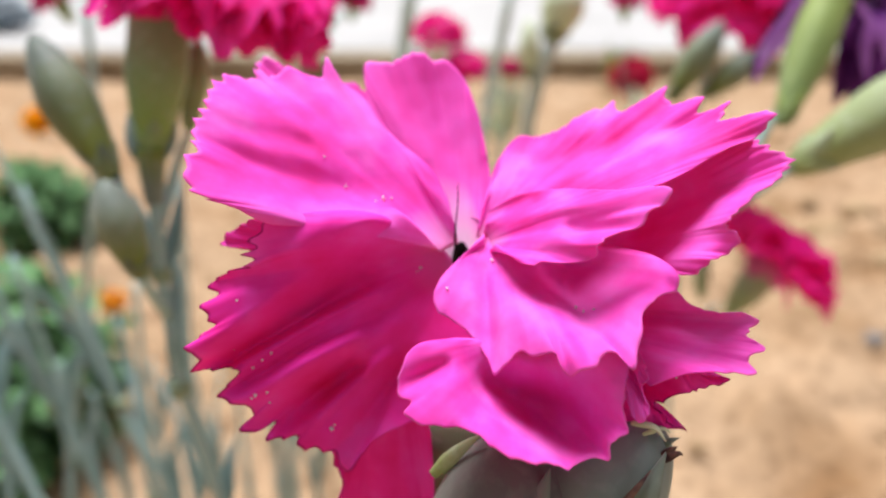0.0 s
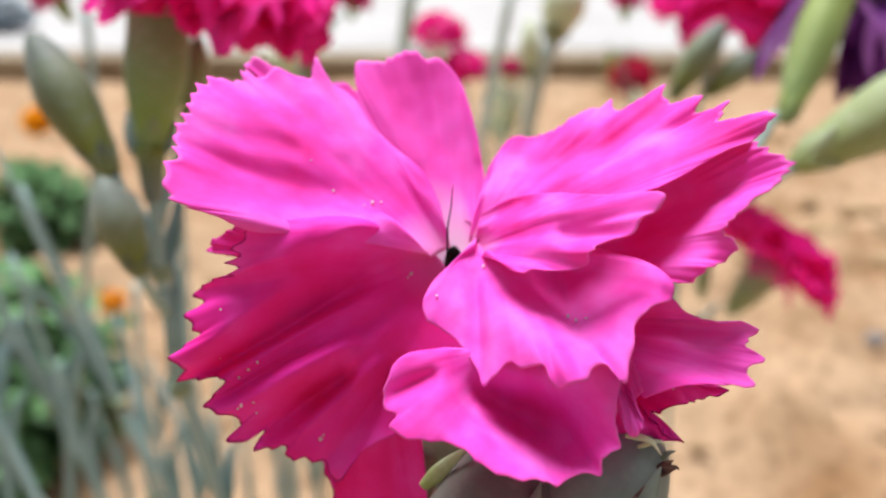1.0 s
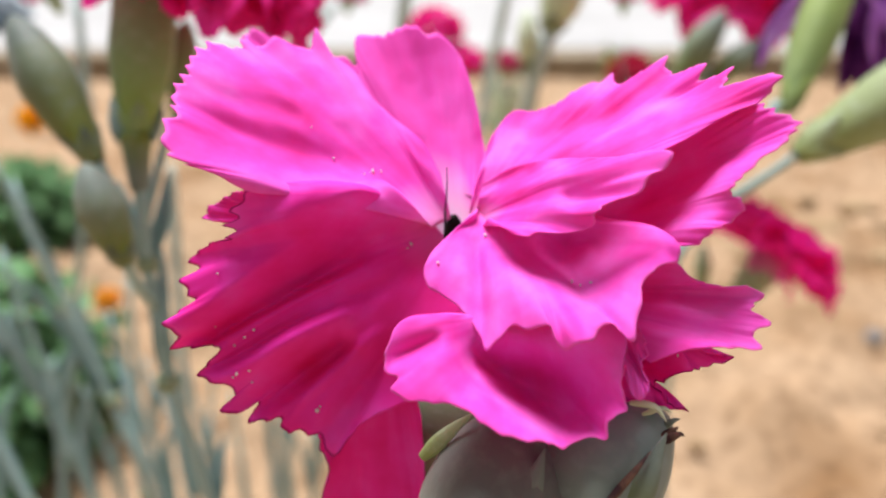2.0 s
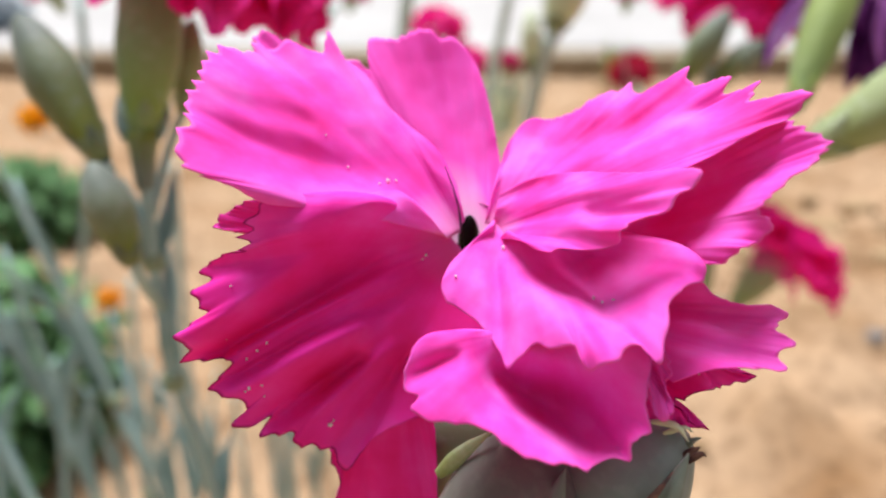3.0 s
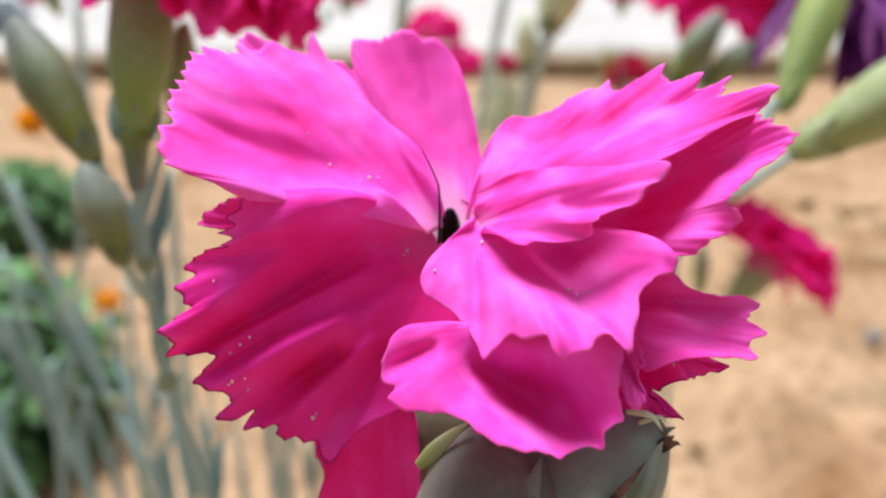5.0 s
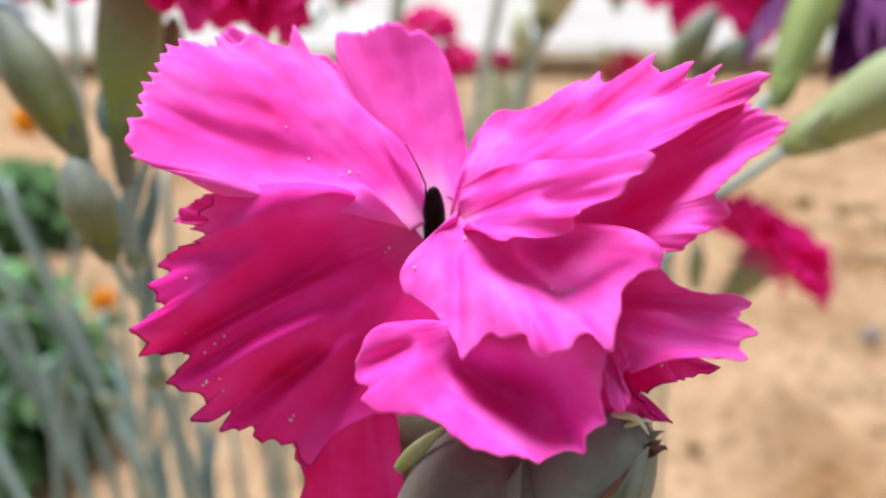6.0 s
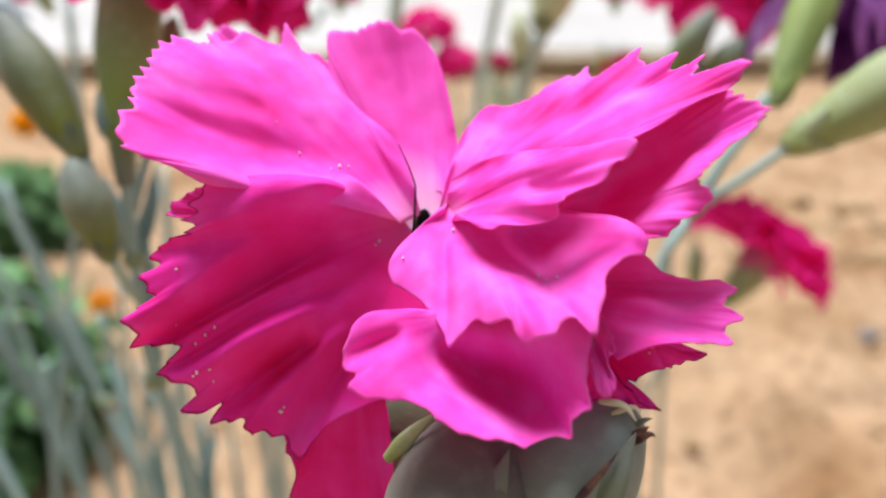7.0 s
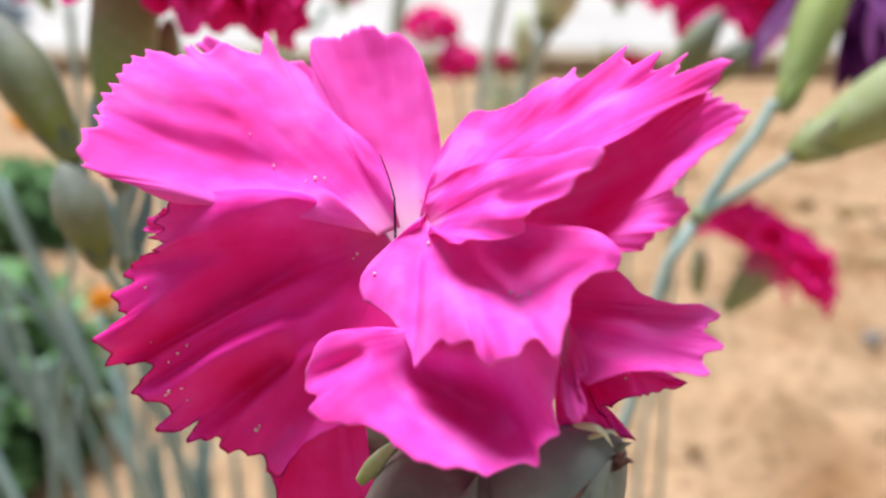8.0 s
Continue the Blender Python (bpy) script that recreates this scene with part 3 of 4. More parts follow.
petal("large hanging petal with deep pleats and a sharply toothed edge", mat=PINK_SHADED_EDGED, seed=6, base=(-1.1, 0.0, -10.0), width=4.0, bow=0.8, pleat=0.4, teeth=46, tooth=0.8, ruffle=0.6, open_edge=(0.1, 0.85),
      rim=[(-6.9, 3.8, -8.5), (-10.6, 4.6, -5.0), (-13.6, 4.5, -2.0), (-16.2, 4.2, -0.5), (-20.1, 3.1, 1.0), (-21.6, 0.4, 0.0), (-21.8, -1.3, -1.2), (-24.2, -1.6, -2.8), (-27.0, -3.4, -4.5), (-25.9, -4.6, -4.5), (-27.6, -5.7, -3.5), (-25.9, -7.0, -4.0), (-27.6, -9.0, -3.0), (-28.7, -10.1, -2.2), (-27.3, -10.8, -2.5), (-28.4, -12.3, -3.6), (-23.7, -11.9, -2.4), (-24.8, -13.7, -2.5), (-25.8, -15.2, -3.5), (-22.2, -16.5, -3.5), (-23.6, -18.4, -3.0), (-22.4, -19.1, -3.0), (-20.3, -17.9, -3.5), (-21.3, -20.0, -4.0), (-17.9, -19.8, -5.0), (-17.6, -21.0, -4.5), (-14.1, -21.9, -6.0), (-13.0, -24.4, -7.0), (-11.2, -22.6, -6.6), (-9.4, -20.5, -6.4), (-5.8, -18.8, -6.6), (-1.1, -17.1, -7.4), (3.2, -14.2, -8.0), (4.5, -9.4, -9.0)],
      folds=[(-9.5, 2.2, -26.8, -9.9, 5, 5.2, 1.8), (-6.9, -6.7, -15.0, -11.4, 2.2, 4.5, 4.5), (-9.3, -1.9, -24.8, -10.8, -3, 1.1, 1.5), (-9.3, -4.2, -23.7, -11.7, 1.8, 0.9, 0.6), (-6.9, -5.6, -23.1, -13.7, -1.8, 0.8, 1.1), (-11.4, -9.0, -24.5, -16.1, 3, 1.6, 1.2), (-12.0, -12.4, -21.6, -18.4, -3.6, 1, 1.8), (-8.1, -11.4, -17.8, -19.4, 1.4, 0.8, 0.7), (-5.8, -11.4, -13.2, -21.1, -1.2, 0.8, 0.9), (-9.1, -13.5, -14.8, -20.9, 0.6, 1.5, 2), (-5.2, -9.0, -10.3, -20.6, -0.8, 2, 2), (-22.5, -11.7, -27.0, -11.2, -0.8, 0.6, 0.6)],
      dew=[(-4.2, -1.3, 0.40), (-4.6, -1.7, 0.25), (-22.9, -4.4, 0.26), (-14.2, -19.2, 0.50), (-13.8, -18.9, 0.25), (-20.0, -10.4, 0.24), (-21.1, -11.2, 0.28), (-22.0, -11.9, 0.26), (-20.3, -14.4, 0.30), (-21.7, -14.8, 0.32), (-22.2, -15.4, 0.26), (-20.6, -15.9, 0.28), (-24.5, -10.2, 0.24)])
# this lower petal's crimson is shade put into its pink
petal("folded lower petal hanging down, pink deepened for shade", mat=PINK_SHADED_EDGED, seed=7, base=(-7.9, -11.9, -9.5), width=6.0, bow=-0.3, pleat=0.4, teeth=20, tooth=0.3, ruffle=0.5, open_edge=(0.05, 0.6),
      rim=[(-15.3, -17.5, -9.5), (-14.4, -23.7, -9.5), (-13.4, -26.6, -10.0), (-14.4, -29.9, -11.5), (-14.6, -35.8, -14.0), (-11.5, -40.5, -16.0), (-6.2, -40.5, -16.0), (-3.1, -33.5, -13.0), (-2.9, -26.1, -9.5), (-3.2, -20.0, -7.0)],
      folds=[(-11.0, -21.9, -10.3, -34.3, -1, 1.6, 1.6), (-6.0, -20.7, -5.6, -34.3, 0.8, 1.4, 1.4)],
      dew=[])
petal("dark tip of a petal folded behind", mat=PINK_SHADED_EDGED, seed=8, base=(-13.2, 0.3, -7.0), width=3.0, bow=0.2, pleat=0.15, teeth=6, tooth=0.3, ruffle=0.5, open_edge=(0.2, 0.8),
      rim=[(-20.1, 4.9, -5.5), (-21.9, 4.4, -6.0), (-24.3, 3.6, -6.2), (-26.8, 1.6, -6.4), (-25.9, 1.1, -6.4), (-23.5, 0.7, -6.2), (-20.7, -0.9, -6.0)],
      folds=[],
      dew=[])
forked_petal = petal("outer lower petal, wide, with forked teeth", mat=PINK, seed=11, base=(13.5, -6.7, -5.0), width=5.0, bow=0.3, pleat=0.3, teeth=15, tooth=0.3, ruffle=0.5, open_edge=(0.15, 0.85),
      rim=[(16.0, -2.1, 1.5), (20.2, -2.7, 2.5), (21.5, -3.5, 3.0), (22.9, -4.8, 3.5), (25.6, -5.5, 4.0), (27.7, -5.4, 4.2), (28.9, -6.3, 4.4), (27.6, -7.3, 5.0), (28.9, -8.6, 6.0), (27.1, -9.4, 6.5), (27.5, -10.7, 7.5), (25.3, -10.8, 7.0), (22.9, -10.8, 6.5), (20.8, -11.2, 6.0), (18.1, -12.4, 5.0)],
      folds=[(17.7, -5.3, 28.7, -6.9, -0.7, 1.2, 1.2), (16.9, -7.4, 29.3, -8.8, 0.8, 1.2, 1.2), (16.8, -8.9, 28.8, -10.4, -0.9, 1.2, 1), (15.8, -9.4, 23.6, -11.0, 0.6, 1, 1)],
      dew=[])
crumpled_petal = petal("small crumpled petal under the outer ones, dark-edged", mat=PINK_SHADED_EDGED, seed=13, base=(17.1, -9.1, -5.0), width=4.0, bow=0.3, pleat=0.6, teeth=16, tooth=0.4, ruffle=0.5, open_edge=(0.1, 0.95),
      rim=[(22.6, -10.8, 1.0), (24.4, -11.8, 2.0), (26.8, -12.1, 2.5), (25.2, -13.0, 2.0), (22.9, -13.7, 1.5), (20.4, -14.9, 1.0), (19.7, -15.3, 1.0), (20.7, -16.2, 1.0), (20.9, -16.9, 1.0), (22.9, -17.6, 1.0), (19.8, -17.3, 1.0), (17.7, -18.0, 1.0), (16.1, -17.8, 1.0)],
      folds=[(17.7, -11.3, 20.4, -14.0, -3.2, 1.4, 1.4), (21.4, -10.7, 22.5, -12.8, 1.2, 0.5, 0.8), (17.2, -15.6, 19.9, -16.2, 0.9, 0.6, 0.8)],
      dew=[(22.1, -11.7, 0.30), (21.9, -12.3, 0.26), (17.9, -15.5, 0.30)])
petal("narrow curled petal, pale pink, pressed between the others", mat=PINK_CLAW, seed=14, base=(16.3, -9.2, 0.0), width=3.0, bow=0.5, pleat=0.4, teeth=7, tooth=0.3, ruffle=0.5, open_edge=(0.1, 0.9),
      rim=[(17.1, -8.5, 3.0), (17.4, -9.9, 5.0), (17.6, -11.5, 6.0), (16.9, -12.7, 6.5), (17.5, -14.1, 7.0), (16.9, -15.3, 7.0), (16.1, -15.2, 6.5), (15.5, -13.3, 6.0)],
      folds=[(15.3, -10.3, 16.8, -14.8, 1.2, 0.6, 0.8)],
      dew=[])
petal("lower petal hollowed in the middle, bright along its edge", mat=PINK, seed=9, base=(6.5, -8.4, 0.0), width=5.0, bow=1.2, pleat=0.3, teeth=22, tooth=0.3, ruffle=0.3, open_edge=(0.08, 0.9),
      rim=[(-0.7, -8.2, 1.5), (-4.1, -8.5, 3.5), (-5.6, -10.0, 4.5), (-6.2, -13.0, 5.2), (-4.9, -13.7, 6.0), (-5.4, -14.7, 6.4), (-4.0, -15.5, 7.2), (-1.3, -15.5, 8.2), (1.0, -15.9, 9.0), (3.1, -17.3, 9.8), (5.6, -18.1, 10.6), (7.9, -18.3, 11.0), (9.7, -18.8, 11.4), (12.3, -17.9, 11.8), (13.6, -18.1, 12.0), (13.7, -16.5, 11.5), (15.2, -15.6, 10.5), (14.8, -13.7, 9.5), (15.4, -10.1, 7.5), (15.6, -7.4, 3.0)],
      folds=[(4.0, -11.8, 13.8, -18.9, -10.5, 4.4, 2.7), (2.2, -8.3, -3.3, -14.8, 1.6, 2.6, 2.6), (-5.1, -11.8, -1.8, -10.8, -1.6, 0.9, 0.9), (0.5, -15.9, 6.2, -18.1, 0.9, 1, 1.6), (14.0, -11.9, 14.0, -17.6, 0.8, 1, 1)],
      dew=[])
petal("front petal with pointed lobes, light pink", mat=PINK, seed=10, base=(4.9, 2.7, -8.5), width=4.0, bow=1.4, pleat=0.3, teeth=18, tooth=0.25, ruffle=0.5, open_edge=(0.1, 0.9),
      rim=[(2.6, 1.3, -6.4), (1.1, 0.4, -5.4), (-0.8, -1.0, -4.5), (-2.2, -2.6, -3.0), (-2.8, -4.8, -1.9), (-1.5, -6.3, -0.8), (0.8, -7.7, 0.8), (2.6, -10.1, 2.4), (3.2, -11.7, 3.8), (4.2, -10.4, 4.8), (5.7, -9.0, 5.4), (6.7, -9.4, 6.6), (8.4, -8.9, 7.4), (8.9, -10.0, 7.9), (9.8, -11.1, 8.0), (10.6, -10.3, 8.8), (12.1, -9.9, 9.4), (12.6, -8.7, 9.6), (13.8, -8.5, 10.0), (14.9, -9.9, 10.5), (15.6, -7.8, 9.8), (16.4, -5.2, 8.8), (17.5, -3.8, 8.0), (19.9, -3.1, 7.0), (20.6, -1.8, 6.0), (18.7, 0.1, 3.0), (15.8, 1.3, -2.0)],
      folds=[(8.5, -0.4, 14.0, -0.8, -6.2, 1.6, 3.8), (11.7, -1.7, 12.5, -5.6, -1.8, 2, 2), (2.7, -1.6, 3.2, -11.5, -0.9, 0.7, 1.2), (4.4, -2.7, 3.6, -10.8, 0.8, 1.2, 1.2), (6.9, -5.8, 8.9, -9.4, 1.8, 2, 2), (19.2, -1.8, 15.6, -9.7, 2.2, 2.2, 1.2), (11.8, -6.2, 12.8, -9.7, -0.8, 1.2, 1.2)],
      dew=[(11.6, -5.3, 0.36), (12.2, -5.5, 0.30), (13.1, -5.2, 0.30), (-1.3, -3.4, 0.30), (3.6, -0.5, 0.40)])


def calyx(parent, base, way, length, radius, mat, label="", seed=0, bracts=4, closed=True, bend=0.0):
    """A carnation's tubular calyx with scale-like bracts at its foot."""
    top = 0.12 if closed else 1.02
    me = lathe("bud", [(radius * 0.28, 0), (radius * 0.45, length * 0.08), (radius * 0.74, length * 0.27), (radius, length * 0.55), (radius * (0.74 if closed else 1.0), length * 0.8), (radius * (0.34 if closed else 1.02), length * 0.96), (radius * top, length)], mat, 22, 0.025, 5, bend)
    ob = part("bud" if closed else "calyx", me, parent, label)
    ob.matrix_local = frame_along(base, way, seed)
    for k in range(bracts):
        a = k * math.pi / 2 + seed
        reach = length * (0.22 if k % 2 else 0.17)
        c, s = math.cos(a), math.sin(a)
        pts = [(c * radius * 0.3, s * radius * 0.3, -length * 0.01), (c * radius * 0.54, s * radius * 0.54, reach * 0.45), (c * radius * 0.68, s * radius * 0.68, reach * 0.8), (c * radius * 0.76, s * radius * 0.76, reach)]
        part("bract", blade("bract", pts, radius * 0.82, mat if mat in (PALE_BUD, FRESH_CALYX, CALYX_GREEN) else BRACT_GREEN, (c, s, 0), -0.4, 0.0004, 12), ob)
    return ob


def stalk(parent, pts, r, label="", taper=0.85, mat=None):
    return part("stem", tube("stem", pts, lambda s: r * (1 - (1 - taper) * s), mat or STEM, 30), parent, label)


def node(parent, at, r):
    ob = part("node", blob("node", NODE, (r, r, r * 1.1), 1, 0.1), parent)
    ob.location = at
    return ob


# calyx, opening side buds and stem under the flower; local metres
def mm(p):
    return Vector(p) / 1000


calyx(bloom, mm((1.7, -42.0, -24.0)), mm((-0.0, -1.0, -6.0)) - mm((1.7, -42.0, -24.0)), 0.024, 0.0058, CALYX_GREEN, "green calyx under the petals", 0.4, 4, False)
calyx(bloom, mm((5.5, -40.9, -3.0)), mm((4.5, -14.8, 1.5)) - mm((5.5, -40.9, -3.0)), 0.0232, 0.0084, OPENING, "opening grey-green bud with purple flush", 0.9, 4, True)
calyx(bloom, mm((4.5, -35.2, -5.0)), mm((19.6, -18.6, 1.0)) - mm((4.5, -35.2, -5.0)), 0.0246, 0.0070, DULL_BUD, "grey-green bud split at its tip", 0.2, 4, True)


for k, (root, tip_, w, m_, name_) in enumerate((
        ((-3.0, -23.0, -1.5), (2.0, -17.6, 2.5), 0.0018, PALE_BUD, "sepal"),
        ((4.6, -29.4, 6.2), (8.6, -20.4, 4.6), 0.0034, GREY_BUD, "sepal"), ((14.6, -29.3, 5.0), (19.7, -18.8, 5.0), 0.0034, GREY_BUD, "sepal"), ((19.2, -20.4, 3.2), (21.2, -18.5, 3.8), 0.0011, WITHERED, "withered_petal"), ((18.8, -19.7, 2.5), (21.9, -18.1, 2.2), 0.0009, GREY_BUD, "sepal"), ((19.5, -20.1, 3.6), (21.7, -19.4, 4.0), 0.0009, WITHERED, "withered_petal"), ((16.8, -16.4, 3.0), (20.0, -18.0, 4.2), 0.0007, FAR_BUD, "sepal"), ((18.0, -17.6, 2.8), (20.6, -17.3, 3.6), 0.0006, FAR_BUD, "sepal"), ((13.8, -25.2, 6.0), (18.0, -20.2, 5.9), 0.0008, WITHERED, "split"))):
    a, b = mm(root), mm(tip_)
    part(name_, blade(name_, [a, a.lerp(b, 0.5) + Vector((0.0004, 0.0007, 0.0006)), b], w, m_, (0, 0.3, 1), -0.3, 0.0004), bloom)


def sway_stem():
    down = REST.to_3x3().inverted() @ Vector((0, 0, -1))
    foot = mm((1.7, -42.0, -24.0))
    a = foot
    pts = [a + down * 0.0, a + down * 0.05, a + down * 0.15, a + down * 0.27, a + down * 0.39]
    stalk(bloom, [p + Vector((0.004 * i, 0, -0.004 * i)) for i, p in enumerate(pts)][::-1], 0.0019, "grey-green flower stem")
    for to in (mm((5.5, -40.9, -3.0)), mm((11.4, -40.2, -4.0))):
        stalk(bloom, [pts[1] + Vector((0.004, 0, -0.004)), pts[1].lerp(to, 0.6) + down * 0.004, to], 0.0014)


sway_stem()


# ---- the insect in the throat ----
bug = thing("insect", REST @ Matrix.Translation(BLOOM), "small black insect with long legs in the flower's throat", "insect")
abdomen = part("abdomen", lathe("abdomen", [(0.0004, 0), (0.001, 0.0012), (0.00122, 0.0032), (0.00118, 0.0055), (0.00085, 0.0071), (0.00042, 0.0079), (0.0001, 0.0081)], SHELL, 18, 0.02, 6), bug, "glossy black pointed abdomen")
ABDOMEN_REST = frame_along(mm((0.4, -3.9, -13.0)), mm((0.3, 2.9, -9.5)) - mm((0.4, -3.9, -13.0)))
throat = part("throat", tube("throat", [(0, 0, 0), (0, 0, 0.003), (0, 0, 0.006)], lambda s_: 0.0006 + 0.003 * s_, THROAT, 12, 28, False), bloom, "pale funnel of petal claws")
throat.matrix_local = frame_along(mm((1.3, 1.3, -20.0)), mm((0.9, 1.1, -11.5)) - mm((1.3, 1.3, -20.0)))
shin = part("leg", tube("leg", [(0, -0.0062, -0.0012), (0.00012, -0.003, 0), (0, 0, 0)], lambda s: 0.00016 - 0.00005 * s, SHELL, 10, 8), bug, "thin black leg")
foot = part("leg", tube("leg", [(0, 0, 0), (0.0001, 0.0022, 0.0002), (0, 0.0047, 0.0003)], lambda s: 0.0001 - 0.00005 * s, SHELL, 10, 8), bug, "hair-thin foot of the leg")


# ---- flower heads, buds and stems round it ----
def petal_meshes(mat, length, seed, count=3):
    """A few ruffled fan-shaped petals that the heads share."""
    made = []
    for k in range(count):
        rng = random.Random(seed * 10 + k)
        nu, nv = 42, 12
        wide = rng.uniform(1.35, 1.75)
        verts, faces, uvs = [], [], []
        for i in range(nu):
            u = i / (nu - 1)
            a = (u - 0.5) * wide
            r = length * (0.9 + 0.1 * math.cos(2.4 * (u - 0.5)) + 0.06 * noise.noise(Vector((u * 6, k, seed))))
            r += length * 0.075 * (soft_tooth(u * 14 + k * 0.3) - 0.5)
            for j in range(nv):
                v = j / (nv - 1)
                spread = 0.25 + 0.75 * v ** 0.8
                d = r * v
                z = length * (0.13 * math.sin(9 * a + k * 2 + seed) * v ** 1.3 + 0.32 * noise.noise(Vector((u * 5, v * 2, k + seed))) * v - 0.22 * v * v)
                verts.append((d * math.cos(a * spread), d * math.sin(a * spread), z))
                uvs.append((u + k, v))
        for i in range(nu - 1):
            for j in range(nv - 1):
                q = i * nv + j
                faces.append((q, q + nv, q + nv + 1, q + 1))
        made.append(mesh_of("petal", verts, faces, mat, uvs))
    return made


def head(parent, centre, way, radius, mat, seed, rings=((6, -6), (6, 18), (5, 40), (4, 64)), label=""):
    """An open double flower: a heart of short petals, and rings of fringed ones round it."""
    heart = part("flower_head", blob("flower_head", mat, (radius * 0.3, radius * 0.3, radius * 0.32), seed, 0.5), parent, label)
    heart.matrix_local = frame_along(centre, way)
    shapes = petal_meshes(mat, radius, seed)
    rng = random.Random(seed)
    for ring, (count, rise) in enumerate(rings):
        for k in range(count):
            ob = part("petal", shapes[(k + ring) % 3], heart)
            spin = 2 * math.pi * (k + 0.5 * ring + rng.uniform(-0.2, 0.2)) / count
            s = (1.0 - 0.14 * ring) * rng.uniform(0.88, 1.08)
            ob.matrix_local = Matrix.Rotation(spin, 4, "Z") @ Matrix.Rotation(-radians(rise + rng.uniform(-9, 9)), 4, "Y") @ Matrix.Rotation(rng.uniform(-0.3, 0.3), 4, "X") @ Matrix.Diagonal((s, s, s, 1))
    return heart


def plant(label, foot, group="carnation plants"):
    return thing("carnation_plant", foot, label, "plant", group)


def rel(ob, p):
    return Vector(p) - ob.matrix_world.translation


# the plant with closed buds and a rose-pink flower
FOOT = Vector((-0.0446, 0.1517, 0.1515))
FOOT.z = 0.0
buds = plant("carnation plant with grey-green closed buds and one deep pink flower", FOOT)
R = lambda p: rel(buds, p)
stalk(buds, [(0, 0, -0.02), R((-0.0517, 0.1455, 0.2483)), R((-0.0559, 0.1434, 0.3172)), R((-0.0616, 0.1463, 0.3483)), R((-0.0639, 0.1504, 0.3747)), R((-0.0640, 0.1529, 0.3903)), R((-0.0638, 0.1564, 0.4029))], 0.0016, "blue-green jointed stem")
calyx(buds, R((-0.0642, 0.1565, 0.4033)), Vector((-0.0623, 0.1703, 0.4317)) - Vector((-0.0642, 0.1565, 0.4033)), 0.031, 0.0066, CALYX_GREEN, "swollen green calyx of the open flower", 0.3, 4, False)
head(buds, R((-0.0486, 0.1768, 0.4391)), Vector((-0.0435, 0.1774, 0.4552)) - Vector((-0.0486, 0.1768, 0.4391)), 0.0272, ROSE, 7, ((14, -5), (13, 5), (10, 16), (8, 32), (5, 58)), "ruffled deep pink flower head")
calyx(buds, R((-0.0707, 0.1505, 0.3997)), Vector((-0.0912, 0.1684, 0.4268)) - Vector((-0.0707, 0.1505, 0.3997)), 0.0380, 0.0061, BUD_GREEN, "long closed grey-green bud", 0.7)
stalk(buds, [R((-0.0639, 0.1514, 0.3771)), R((-0.0669, 0.1501, 0.3888)), R((-0.0701, 0.1505, 0.3997))], 0.0013)
calyx(buds, R((-0.0620, 0.1364, 0.3827)), Vector((-0.0694, 0.1428, 0.4019)) - Vector((-0.0620, 0.1364, 0.3827)), 0.0215, 0.0047, GREY_BUD, "small plump closed bud", 1.1)
stalk(buds, [R((-0.0631, 0.1490, 0.3667)), R((-0.0624, 0.1417, 0.3750)), R((-0.0620, 0.1365, 0.3830))], 0.0013)
calyx(buds, R((-0.0606, 0.1724, 0.4044)), Vector((-0.0589, 0.1835, 0.4245)) - Vector((-0.0606, 0.1724, 0.4044)), 0.0225, 0.0036, PALE_BUD, "slim young bud", 0.2)
stalk(buds, [R((-0.0641, 0.1527, 0.3849)), R((-0.0625, 0.1647, 0.3970)), R((-0.0606, 0.1724, 0.4044))], 0.0011)
part("sheath", tube("sheath", [R((-0.0642, 0.1568, 0.4040)), R((-0.0641, 0.1551, 0.3988)), R((-0.0642, 0.1539, 0.3924))], lambda s: 0.0034 - 0.0014 * s, GREY_BUD, 14, 14), buds, "tapered pale sheath of bracts")
node(buds, R((-0.0622, 0.1464, 0.3486)), 0.0028)
node(buds, R((-0.0642, 0.1512, 0.3765)), 0.0027)
part("leaf", blade("leaf", [R((-0.0620, 0.1463, 0.3483)), R((-0.0618, 0.1469, 0.3619)), R((-0.0615, 0.1511, 0.3715)), R((-0.0631, 0.1572, 0.3802))], 0.0045, LEAF, (0, -1, 0.3)), buds)
part("leaf", blade("leaf", [R((-0.0547, 0.1433, 0.3146)), R((-0.0540, 0.1474, 0.3237)), R((-0.0522, 0.1517, 0.3309))], 0.004, LEAF, (0, -1, 0.3)), buds)

for pts_, w_ in (([(-0.0639, 0.1512, 0.3765), (-0.0660, 0.1518, 0.3853), (-0.0702, 0.1569, 0.3942)], 0.005), ([(-0.0636, 0.1514, 0.3771), (-0.0615, 0.1575, 0.3857), (-0.0616, 0.1655, 0.3940)], 0.0042), ([(-0.0648, 0.1556, 0.4012), (-0.0670, 0.1557, 0.4063), (-0.0684, 0.1582, 0.4119)], 0.0045), ([(-0.0636, 0.1556, 0.4012), (-0.0608, 0.1596, 0.4052), (-0.0600, 0.1639, 0.4099)], 0.004)):
    part("leaf", blade("leaf", [R(p) for p in pts_], w_, LEAF, (0, -1, 0.3)), buds)

